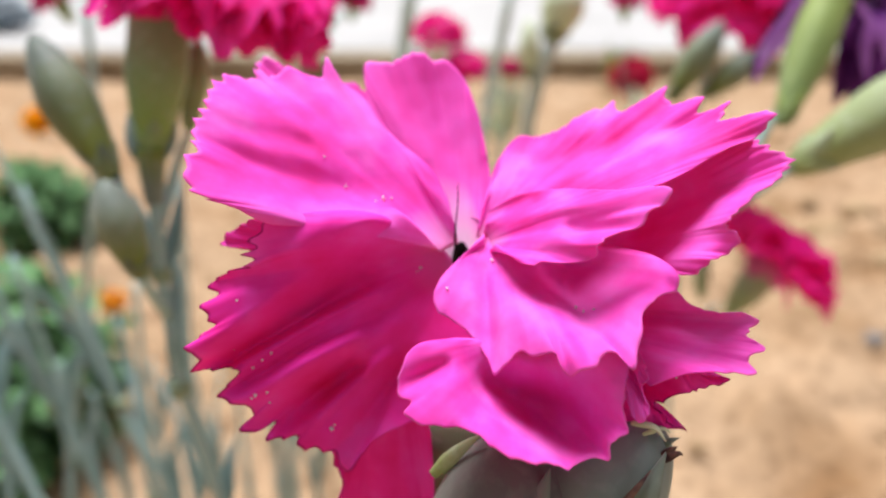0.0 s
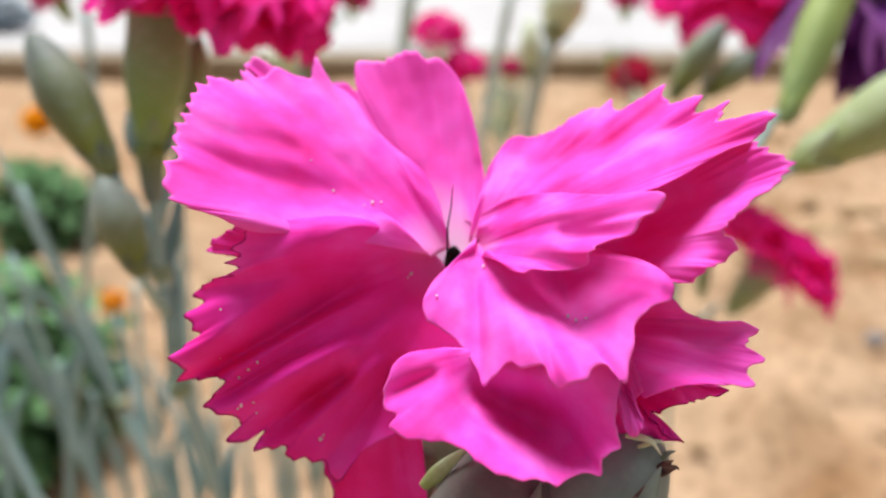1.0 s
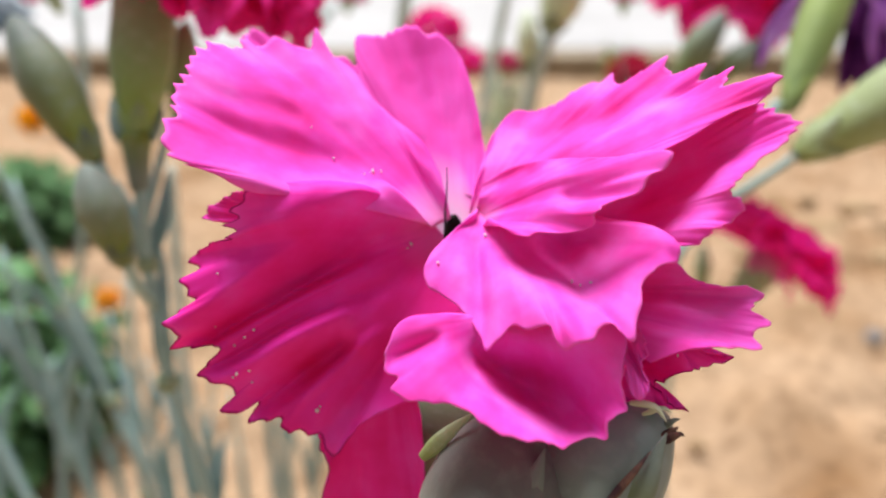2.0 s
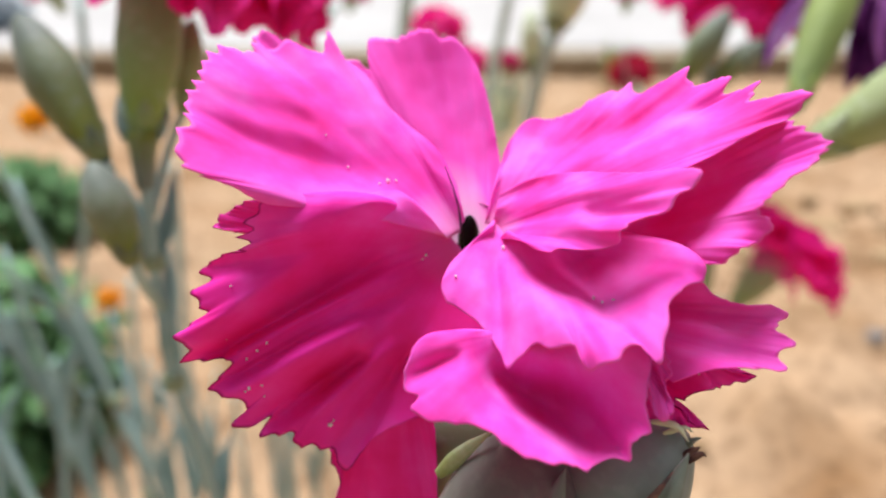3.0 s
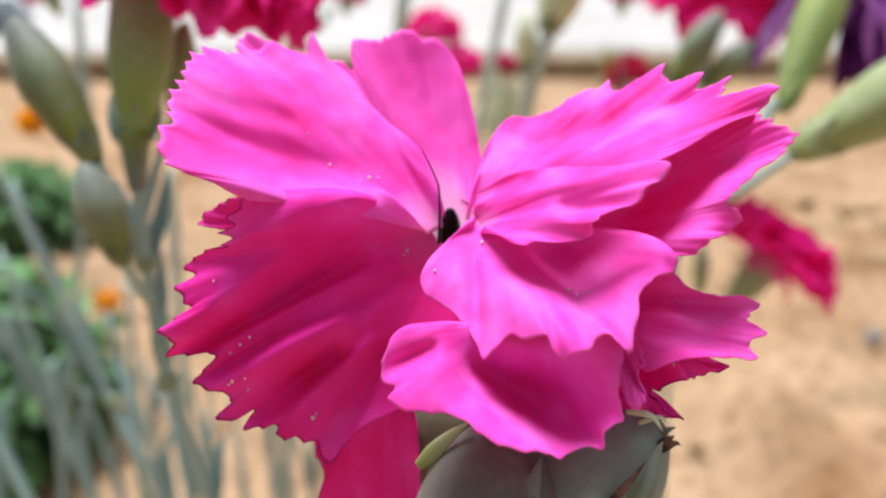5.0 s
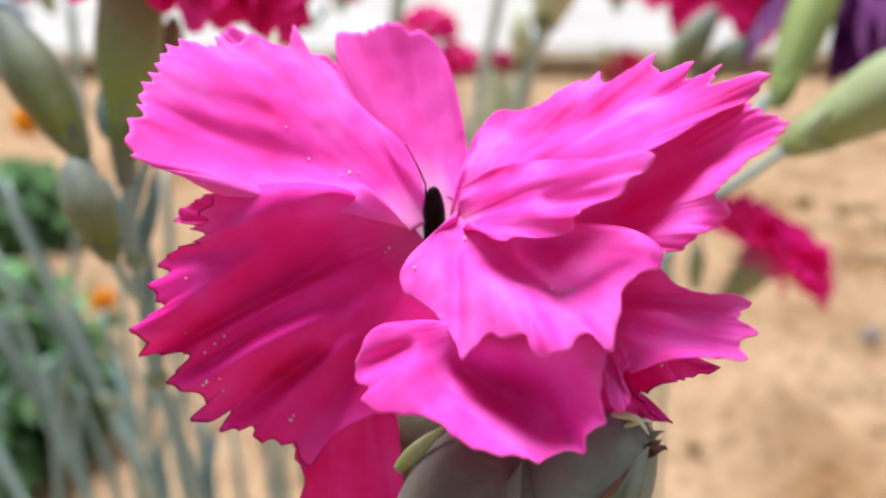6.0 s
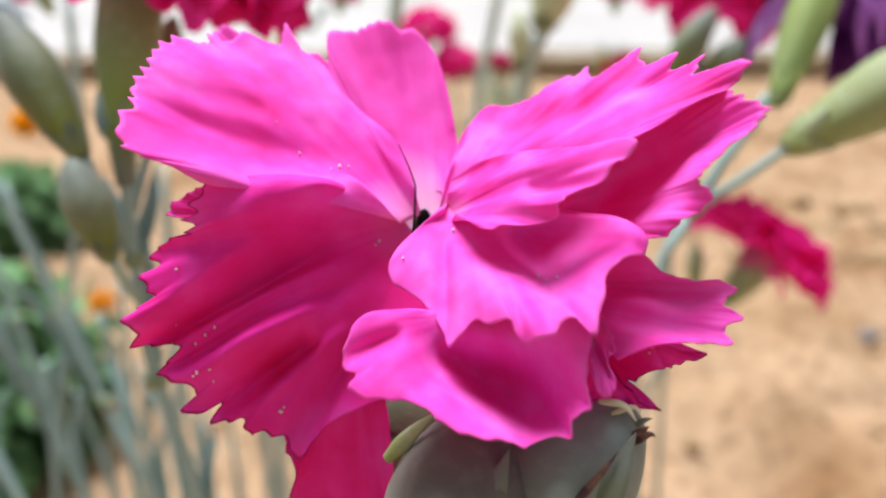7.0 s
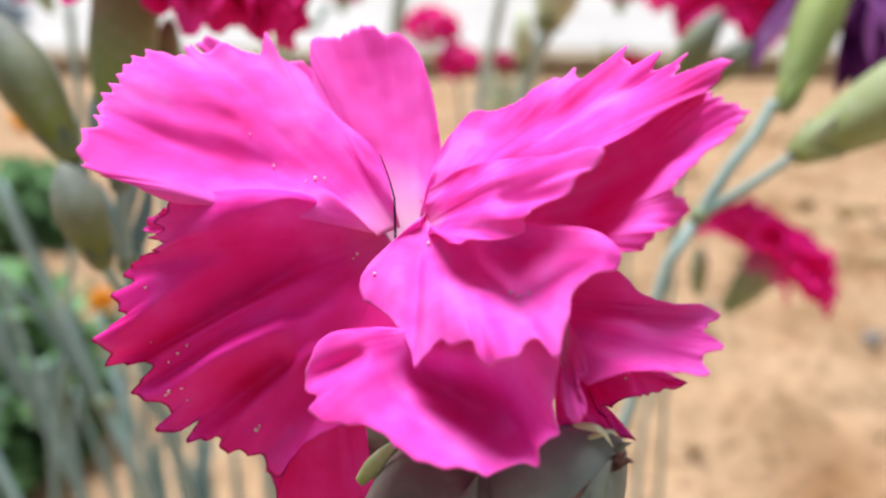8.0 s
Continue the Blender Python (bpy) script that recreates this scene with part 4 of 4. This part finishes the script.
# the forked plant with a violet flower
FOOT = Vector((0.0468, 0.1575, 0.1400))
FOOT.z = 0.0
forked = plant("carnation plant with a forked stem, pale buds and a violet flower", FOOT)
R = lambda p: rel(forked, p)
stalk(forked, [(0, 0, -0.02), R((0.0459, 0.1663, 0.2704)), R((0.0541, 0.1723, 0.3206)), R((0.0619, 0.1826, 0.3586)), R((0.0699, 0.1853, 0.3744))], 0.0019, "grey-green forking stem")
stalk(forked, [R((0.0699, 0.1853, 0.3744)), R((0.0772, 0.1893, 0.3859)), R((0.0848, 0.1933, 0.3950)), R((0.0888, 0.1964, 0.4019))], 0.0017)
stalk(forked, [R((0.0699, 0.1853, 0.3744)), R((0.0820, 0.1849, 0.3835)), R((0.0874, 0.1839, 0.3885)), R((0.0909, 0.1833, 0.3921))], 0.0014)
node(forked, R((0.0699, 0.1853, 0.3744)), 0.0026)
calyx(forked, R((0.0956, 0.2045, 0.3979)), Vector((0.113, 0.2268, 0.4307)) - Vector((0.0956, 0.2045, 0.3979)), 0.048, 0.0066, FRESH_CALYX, "long green calyx", 0.5, 4, False)
calyx(forked, R((0.0902, 0.1831, 0.3917)), Vector((0.1207, 0.1839, 0.4107)) - Vector((0.0902, 0.1831, 0.3917)), 0.052, 0.0092, PALE_BUD, "pale waxy closed bud", 0.3)
head(forked, R((0.1371, 0.2503, 0.4344)), Vector((0.1358, 0.2518, 0.4451)) - Vector((0.1371, 0.2503, 0.4344)), 0.021, VIOLET, 8, ((8, -38), (7, -5), (5, 30)), "dark violet flower with drooping petals")

for pts_, w_, m_ in (([(0.1079, 0.2255, 0.4329), (0.1014, 0.2212, 0.4232), (0.0937, 0.218, 0.416), (0.0898, 0.214, 0.4071)], 0.0085, LIGHT_VIOLET),
                     ([(0.1061, 0.2284, 0.4319), (0.0987, 0.2237, 0.4213), (0.0929, 0.2204, 0.414), (0.0904, 0.2167, 0.4055)], 0.0075, VIOLET),
                     ([(0.1353, 0.2368, 0.4263), (0.1257, 0.2308, 0.4128), (0.1195, 0.2243, 0.3981)], 0.016, VIOLET),
                     ([(0.1367, 0.2319, 0.4202), (0.1298, 0.2274, 0.41), (0.1226, 0.2222, 0.3983)], 0.014, VIOLET),
                     ([(0.1413, 0.2333, 0.4184), (0.1361, 0.2291, 0.4089), (0.1318, 0.2259, 0.4017)], 0.014, VIOLET),
                     ([(0.1284, 0.2267, 0.4257), (0.1244, 0.2227, 0.4166), (0.1246, 0.2182, 0.4066)], 0.0055, LIGHT_VIOLET),
                     ([(0.1184, 0.2257, 0.4308), (0.124, 0.2224, 0.4233), (0.1306, 0.2197, 0.4173)], 0.0026, LIGHT_VIOLET),
                     ([(0.1309, 0.2257, 0.4258), (0.1295, 0.2223, 0.4183), (0.1304, 0.2189, 0.4107)], 0.005, LIGHT_VIOLET)):
    part("petal", blade("petal", [R(p) for p in pts_], w_, m_, (0.1, -1, 0.5), 0.35, 0.0003), forked)

# the far-off pink flowers
def flower_stem(label, foot, pts, centre, way, radius, mat, seed, r=0.0016, cal=(0.02, 0.0045), rings=((6, -6), (6, 18), (5, 40), (4, 64)), cmat=CALYX_GREEN):
    f = Vector(foot)
    f.z = 0
    ob = plant(label, f)
    line = [Vector((0, 0, -0.02))] + [rel(ob, p) for p in pts]
    stalk(ob, line, r, "grey-green stem")
    way = Vector(way).normalized()
    c = rel(ob, centre)
    if cal:
        calyx(ob, c - way * cal[0], way, cal[0], cal[1], cmat, "green calyx", seed * 0.3, 4, False)
    head(ob, c, way, radius, mat, seed, rings)
    return ob


ob = flower_stem("carnation plant with a pink flower nodding over bare soil", (0.1030, 0.2583, 0.0467), [(0.1050, 0.3086, 0.1966), (0.1151, 0.3151, 0.2480), (0.1217, 0.3074, 0.2750), (0.1283, 0.3054, 0.2853)], (0.1497, 0.3056, 0.3054), Vector((0.0150, 0.0030, 0.0200)), 0.034, ROSE, 5, 0.0016, (0.029, 0.0075), ((7, 18), (6, 40), (5, 62)), PALE_BUD)
calyx(ob, rel(ob, (0.1230, 0.3118, 0.2849)), Vector((0.1238, 0.3228, 0.3095)) - Vector((0.1230, 0.3118, 0.2849)), 0.024, 0.0042, PALE_BUD, "small closed side bud", 0.4)
ob = flower_stem("carnation plant with a pink flower above paired green leaves", (0.1517, 0.3696, 0.0509), [(0.1148, 0.3335, 0.3139), (0.1132, 0.3291, 0.3656), (0.1180, 0.3284, 0.3959)], (0.1246, 0.3342, 0.4262), (0.15, -0.2, 0.95), 0.036, ROSE, 6, 0.0017, (0.026, 0.006), ((8, -18), (7, 8), (6, 36)))
calyx(ob, rel(ob, (0.1067, 0.3012, 0.3840)), Vector((0.1250, 0.3021, 0.4007)) - Vector((0.1067, 0.3012, 0.3840)), 0.027, 0.0058, GREY_BUD, "plump side bud", 0.4)
calyx(ob, rel(ob, (0.0930, 0.3006, 0.3828)), Vector((0.1113, 0.3053, 0.4130)) - Vector((0.0930, 0.3006, 0.3828)), 0.036, 0.0068, GREY_BUD, "grey-green side bud", 0.9)
flower_stem("carnation stem with a bright pink flower", (-0.0540, 0.6246, 0.0089), [(-0.0386, 0.5745, 0.2652), (-0.0301, 0.5724, 0.3343), (-0.0167, 0.5729, 0.3598)], (-0.0017, 0.5695, 0.3769), (0.1, -0.25, 0.95), 0.021, ROSE, 11, 0.0035, (0.02, 0.005))
flower_stem("carnation stem with a small pink flower", (0.0264, 0.6246, 0.0089), [(0.0258, 0.5651, 0.2442), (0.0201, 0.5582, 0.3024), (0.0155, 0.5641, 0.3402)], (0.0159, 0.5538, 0.3539), (0.1, -0.5, 0.85), 0.017, ROSE, 12, 0.0018, (0.018, 0.004))
flower_stem("carnation stem with a half-open red flower", (0.0437, 0.6246, 0.0089), [(0.0395, 0.5651, 0.2442), (0.0419, 0.5582, 0.3024), (0.0480, 0.5440, 0.3442)], (0.0484, 0.5429, 0.3541), (0.1, -0.3, 0.9), 0.009, CRIMSON, 13, 0.0016, (0.014, 0.0035))
flower_stem("carnation stem with a dark red flower", (0.2664, 0.9504, -0.1199), [(0.2374, 0.9096, 0.1574), (0.2304, 0.8954, 0.2484)], (0.2266, 0.8898, 0.2849), (0.0, -0.6, 0.8), 0.028, DARK_RED, 14, 0.0018, (0.02, 0.005), ((7, -10), (7, 14), (6, 36), (5, 60)))
flower_stem("carnation stem with a pink flower high up", (-0.1030, 0.5184, 0.1392), [(-0.0895, 0.4648, 0.3631), (-0.0773, 0.4617, 0.3807), (-0.0620, 0.4590, 0.3992)], (-0.0526, 0.4635, 0.4094), (0.2, -0.2, 0.9), 0.012, CRIMSON, 15, 0.0022, (0.016, 0.004))
flower_stem("carnation stem with a crimson flower high up", (0.1453, 0.4997, 0.0972), [(0.1181, 0.4596, 0.3022), (0.1114, 0.4691, 0.3727)], (0.1124, 0.4741, 0.4084), (0.0, -0.2, 0.9), 0.012, CRIMSON, 16, 0.0006, (0.016, 0.004))
flower_stem("carnation stem with a pink flower past the buds", (-0.3145, 0.4623, 0.0131), [(-0.1983, 0.4021, 0.3206), (-0.1898, 0.4017, 0.3688), (-0.1895, 0.4099, 0.4118)], (-0.1901, 0.3799, 0.4183), (-0.3, -0.1, 0.9), 0.012, CRIMSON, 17, 0.0024, (0.016, 0.004))


def bud_stem(label, foot, pts, r, buds_, leaves=(), leaf_mat=None):
    f = Vector(foot)
    f.z = 0
    ob = plant(label, f)
    stalk(ob, [Vector((0, 0, -0.02))] + [rel(ob, p) for p in pts], r, "pale grey-green stem", 0.85, PALE_STEM)
    for a, b, length, wide, mat in buds_:
        calyx(ob, rel(ob, a), Vector(b) - Vector(a), length, wide, mat, "closed bud", 0.3)
    for pts_, w in leaves:
        part("leaf", blade("leaf", [rel(ob, p) for p in pts_], w, leaf_mat or LEAF, (0, -1, 0.3)), ob)
    return ob


bud_stem("carnation stem with pale buds at its top", (0.0445, 0.4164, 0.1560), [(0.0421, 0.3673, 0.3162), (0.0436, 0.3609, 0.3631), (0.0492, 0.3620, 0.3904), (0.0542, 0.3634, 0.4007)], 0.0044,
         [((0.0515, 0.3617, 0.3970), (0.0606, 0.3711, 0.4231), 0.032, 0.0105, FAR_BUD), ((0.0420, 0.3586, 0.3802), (0.0410, 0.3661, 0.4069), 0.028, 0.0052, FAR_BUD)])
bud_stem("slim carnation stem reaching up", (0.0258, 0.4997, 0.0972), [(0.0224, 0.4521, 0.2853), (0.0268, 0.4548, 0.3405), (0.0348, 0.4617, 0.3807), (0.0408, 0.4652, 0.4131)], 0.0036, [])
bud_stem("blurred carnation stem reaching up beside pink flowers", (-0.0386, 0.4997, 0.0972), [(-0.0291, 0.4596, 0.3022), (-0.0243, 0.4720, 0.3792), (-0.0186, 0.4772, 0.4154)], 0.0052, [])
bud_stem("short carnation stem with a small bud", (-0.1165, 0.4164, 0.1560), [(-0.0930, 0.4021, 0.3206), (-0.0871, 0.4005, 0.3660), (-0.0860, 0.4016, 0.3809)], 0.002, [((-0.0871, 0.4017, 0.3688), (-0.0845, 0.4053, 0.3892), 0.022, 0.008, FAR_BUD)])


bud_stem("pale leafy carnation shoot among the far flowers", (0.0515, 0.5830, 0.0383), [(0.0455, 0.5362, 0.2775), (0.0481, 0.5438, 0.3191)], 0.002, [],
         [([(0.0472, 0.5386, 0.3075), (0.0426, 0.5472, 0.3268), (0.0405, 0.5575, 0.3499)], 0.012), ([(0.0481, 0.5395, 0.3095), (0.0552, 0.5481, 0.3287), (0.0615, 0.5558, 0.3461)], 0.012), ([(0.0476, 0.5369, 0.3037), (0.0501, 0.5356, 0.3253), (0.0480, 0.5423, 0.3404)], 0.014), ([(0.0468, 0.5352, 0.2998), (0.0341, 0.5421, 0.3152), (0.0278, 0.5506, 0.3345)], 0.011)], FAR_BUD)
bud_stem("pale leafy carnation shoot behind the pink petals", (0.1816, 0.6246, 0.0089), [(0.1591, 0.5745, 0.2652), (0.1582, 0.5698, 0.3038)], 0.002, [],
         [([(0.1582, 0.5680, 0.2998), (0.1538, 0.5752, 0.3160), (0.1494, 0.5825, 0.3323)], 0.014), ([(0.1582, 0.5680, 0.2998), (0.1671, 0.5743, 0.3140), (0.1738, 0.5825, 0.3323)], 0.013)], FAR_BUD)
bud_stem("thin carnation stem beside the buds", (-0.1914, 0.4238, 0.0495), [(-0.1652, 0.4117, 0.1946), (-0.1583, 0.4140, 0.2736), (-0.1582, 0.4213, 0.3145)], 0.0022, [])

# ---- the thicket of stems and narrow leaves ----
def thicket():
    rng = random.Random(21)
    lines = [  # foot and tip of each stem: right, ahead and height in metres
        ((-0.1570, 0.2981, 0.2345), (-0.2135, 0.3304, 0.3807)), ((-0.1901, 0.2976, 0.2333), (-0.2286, 0.3160, 0.3484)), ((-0.1686, 0.3159, 0.2252), (-0.2053, 0.3413, 0.3316)), ((-0.1422, 0.3082, 0.1588), (-0.1686, 0.3331, 0.2638)),
        ((-0.1653, 0.2774, 0.1879), (-0.1991, 0.3097, 0.3096)), ((-0.1847, 0.2620, 0.2024), (-0.2135, 0.2810, 0.2698)), ((-0.1655, 0.3262, 0.1501), (-0.1668, 0.3581, 0.2708)), ((-0.1530, 0.3544, 0.1151), (-0.1598, 0.4172, 0.3052)),
        ((-0.1045, 0.3698, 0.1005), (-0.1107, 0.3917, 0.1988)), ((-0.0873, 0.3390, 0.1296), (-0.0866, 0.3472, 0.1971)), ((-0.2108, 0.2774, 0.1879), (-0.2210, 0.3068, 0.2785)),
        ((-0.1471, 0.3852, 0.0859), (-0.1670, 0.4117, 0.1946)), ((-0.1351, 0.4006, 0.0714), (-0.1395, 0.4164, 0.1560)), ((-0.1855, 0.3852, 0.0859), (-0.1898, 0.4087, 0.1879)), ((-0.2256, 0.3467, 0.1224), (-0.2228, 0.3662, 0.2152)),
        ((-0.2104, 0.3852, 0.0859), (-0.2296, 0.4012, 0.1711)), ((-0.0839, 0.3852, 0.0859), (-0.0824, 0.3893, 0.1442)), ((-0.1829, 0.4238, 0.0495), (-0.1592, 0.4480, 0.1532)),
    ]
    for k, (a, b) in enumerate(lines):
        a, b = Vector(a), Vector(b)
        low = a + (a - b).normalized() * 0.06
        foot_ = Vector((low.x + 0.02, low.y + 0.01, 0))
        ob = plant("slender blue-green carnation stem with narrow leaves", foot_, "leafy carnation stems")
        q = lambda p: p - foot_
        stalk(ob, [(0, 0, -0.02), q(low), q(a), q(a.lerp(b, 0.5)), q(b)], rng.uniform(0.0017, 0.0024), "", 0.7)
        node(ob, q(a), 0.0036)
        for m in range(2 if k % 3 else 1):
            s = rng.uniform(0.0, 0.55) if m else 0.0
            root = a.lerp(b, s)
            way = (b - a).normalized()
            lean = Vector((rng.uniform(-0.5, 0.5), rng.uniform(-0.3, 0.3), 0))
            reach = rng.uniform(0.05, 0.085)
            pts = [root, root + way * reach * 0.4 + lean * reach * 0.12, root + way * reach * 0.75 + lean * reach * 0.4, root + way * reach * 0.95 + lean * reach * 0.85]
            part("leaf", blade("leaf", [q(p) for p in pts], rng.uniform(0.005, 0.009), LEAF, (0.2, -1, 0.4)), ob)


thicket()


# ---- marigolds ----
def marigold(label, foot, wide, high, seed, blooms, colour=None):
    rng = random.Random(seed)
    f = Vector(foot)
    f.z = 0
    ob = thing("marigold_plant", f, label, "plant", "marigold plants")
    for k in range(7):
        a = rng.uniform(0, 6.28)
        r = wide * rng.uniform(0.3, 0.8)
        part("stem", tube("stem", [(0, 0, -0.01), (r * 0.4 * math.cos(a), r * 0.4 * math.sin(a), high * 0.4), (r * math.cos(a), r * math.sin(a), high * rng.uniform(0.6, 0.9))], 0.0025, MARIGOLD_LEAF, 8, 6), ob)
    verts, faces, uvs = [], [], []
    for k in range(520):
        a, e = rng.uniform(0, 6.28), rng.random() ** 0.6
        r = wide * e * (0.75 + 0.35 * noise.noise(Vector((math.cos(a) * 1.5, math.sin(a) * 1.5, seed))))
        z = high * (0.12 + 0.88 * rng.random()) * (1.08 - 0.5 * e * e)
        c = Vector((r * math.cos(a), r * math.sin(a), z))
        turn = Euler((rng.uniform(-0.9, 0.9), rng.uniform(-0.9, 0.9), rng.uniform(0, 6.28))).to_matrix()
        long_, w = rng.uniform(0.02, 0.04), rng.uniform(0.006, 0.012)
        off = len(verts)
        for s, ww, zz in ((0, 0.1, 0), (0.3, 0.9, 0.12), (0.65, 1.0, 0.1), (1.0, 0.05, -0.08)):
            for q in (-1, 0, 1):
                verts.append(c + turn @ Vector((long_ * (s - 0.3), w * ww * q, long_ * zz - (0.0 if q else 0.25 * w * ww))))
                # green gets lighter towards each leaflet's tip and higher in the clump
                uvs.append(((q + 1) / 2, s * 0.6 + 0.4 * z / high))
        for i in range(3):
            for q in (0, 1):
                p = off + i * 3 + q
                faces.append((p, p + 1, p + 4, p + 3))
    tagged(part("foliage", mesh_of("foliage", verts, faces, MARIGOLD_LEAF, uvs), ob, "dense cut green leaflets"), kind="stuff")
    for at, r in blooms:
        head(ob, rel(ob, at), (rng.uniform(-0.2, 0.2), -0.2, 0.95), r, colour or ORANGE, seed + 30, ((9, 5), (8, 30), (6, 55)), "orange flower head")
    return ob


marigold("low marigold plant with orange flowers and lush leaves", (-0.3763, 0.5686, -0.0000), 0.105, 0.165, 1, [((-0.3133, 0.6196, 0.1207), 0.014), ((-0.3723, 0.5785, 0.1266), 0.015), ((-0.3940, 0.5760, 0.1210), 0.016)])
marigold("marigold plant farther back with a yellow-orange flower", (-0.5852, 1.0128, 0.0000), 0.085, 0.125, 2, [((-0.6112, 1.1031, 0.1740), 0.031)], YELLOW)
marigold("low marigold foliage spreading over the soil", (-0.3903, 0.4762, -0.0000), 0.09, 0.12, 6, [])
marigold("marigold seedling in the soil", (-0.6418, 0.7505, 0.0000), 0.11, 0.15, 4, [])


# ---- on the pavement ----
def bag():
    ob = thing("plastic_bag", (-1.6586, 2.9414, 0.0000), "crumpled pale blue plastic bag lying on the pavement", "bag")
    ob.location.z = 0.058
    for name, at, size, mat, seed, label in (("bag", (-0.05, 0.02, 0.09), (0.12, 0.08, 0.09), BAG, 3, "pale blue film"), ("knot", (-0.055, -0.03, 0.14), (0.03, 0.03, 0.022), DARK_FILM, 5, "dark knotted handles"), ("dark_fold", (-0.06, -0.05, 0.025), (0.032, 0.03, 0.024), DARK_FILM, 7, "dark fold at its foot")):
        me = blob(name, mat, size, seed, 0.6, 4)
        for v in me.vertices:
            v.co *= 1 + 0.12 * noise.noise(v.co * 60)
        o = part(name, me, ob, label)
        o.location = at


BAG = plain_material("blue_film", (0.26, 0.34, 0.42), (0.4, 0.48, 0.55), 12, 0.35, 0.3, 0.004)
DARK_FILM = plain_material("dark_film", (0.01, 0.012, 0.02), (0.03, 0.035, 0.05), 12, 0.35, 0.3, 0.004)
bag()


def seedling():
    ob = thing("seedling", (0.5114, 2.2262, 0.0000), "small yellow-green seedling by the kerb", "plant")
    rng = random.Random(4)
    for k in range(16):
        a, r, h = rng.uniform(0, 6.28), rng.uniform(0.02, 0.06), rng.uniform(0.06, 0.14)
        c, s_ = math.cos(a), math.sin(a)
        part("leaf", blade("leaf", [(0, 0, 0), (c * r * 0.4, s_ * r * 0.4, h * 0.6), (c * r, s_ * r, h)], 0.034, YOUNG_LEAF, (c, s_, 0.3)), ob)


YOUNG_LEAF = green_material("young_leaf", (0.16, 0.26, 0.04), (0.28, 0.36, 0.08), (0.35, 0.42, 0.14), 0.5, 30)
seedling()


# ---- everything that sways ----
def motions():
    place = [(t, REST @ Matrix.Translation(BLOOM) @ shift(*row)) for t, *row in SWAY_ROWS]
    walk(bloom, place)
    walk(bug, place)
    sag = [(0.0, 0.0), (2.0, 0.0), (6.5, 0.0), (7.0, 0.0), (7.5, -4.4), (8.0, -2.4)]
    for flap in (forked_petal, crumpled_petal):
        hinge = Matrix.Translation(mm((10.5, -3.5, 1.0)))
        walk(flap, [(t, hinge @ Matrix.Rotation(radians(a), 4, "Z") @ hinge.inverted()) for t, a in sag])
    rise = [(0, -1.85), (1.0, -1.8), (1.5, -1.8), (3.0, -0.25), (3.5, -0.5), (4.0, 1.25), (4.5, -0.55), (6.0, 2.2), (7.0, -1.2), (7.5, -1.7), (8.0, -4.5)]
    walk(abdomen, [(t, ABDOMEN_REST @ Matrix.Translation((0, 0, up / 1000))) for t, up in rise])
    knee = [(0, -0.39, 3.59, -4.1, -3.5), (1.0, -0.31, 3.77, -3.4, -7.4), (1.5, -0.5, 2.28, -6.2, -7.2), (3.0, -0.94, 3.74, 5.2, 19.2), (3.5, -1.18, 7.04, -1.0, 27.1), (4.0, -0.75, 6.29, 1.0, 31.8), (4.5, -1.1, 5.82, 0.4, 25.1), (6.0, -0.57, 5.46, -0.2, 26.9), (7.0, -0.51, 4.61, -3.5, 22.7), (8.0, -0.34, 4.47, -1.2, 17.7)]  # seconds; the knee's place; degrees of shin and foot
    for limb, turn in ((shin, 3), (foot, 4)):
        walk(limb, [(r[0], Matrix.Translation(mm((r[1], r[2], -8.0))) @ Matrix.Rotation(radians(r[turn]), 4, "Z")) for r in knee])


motions()
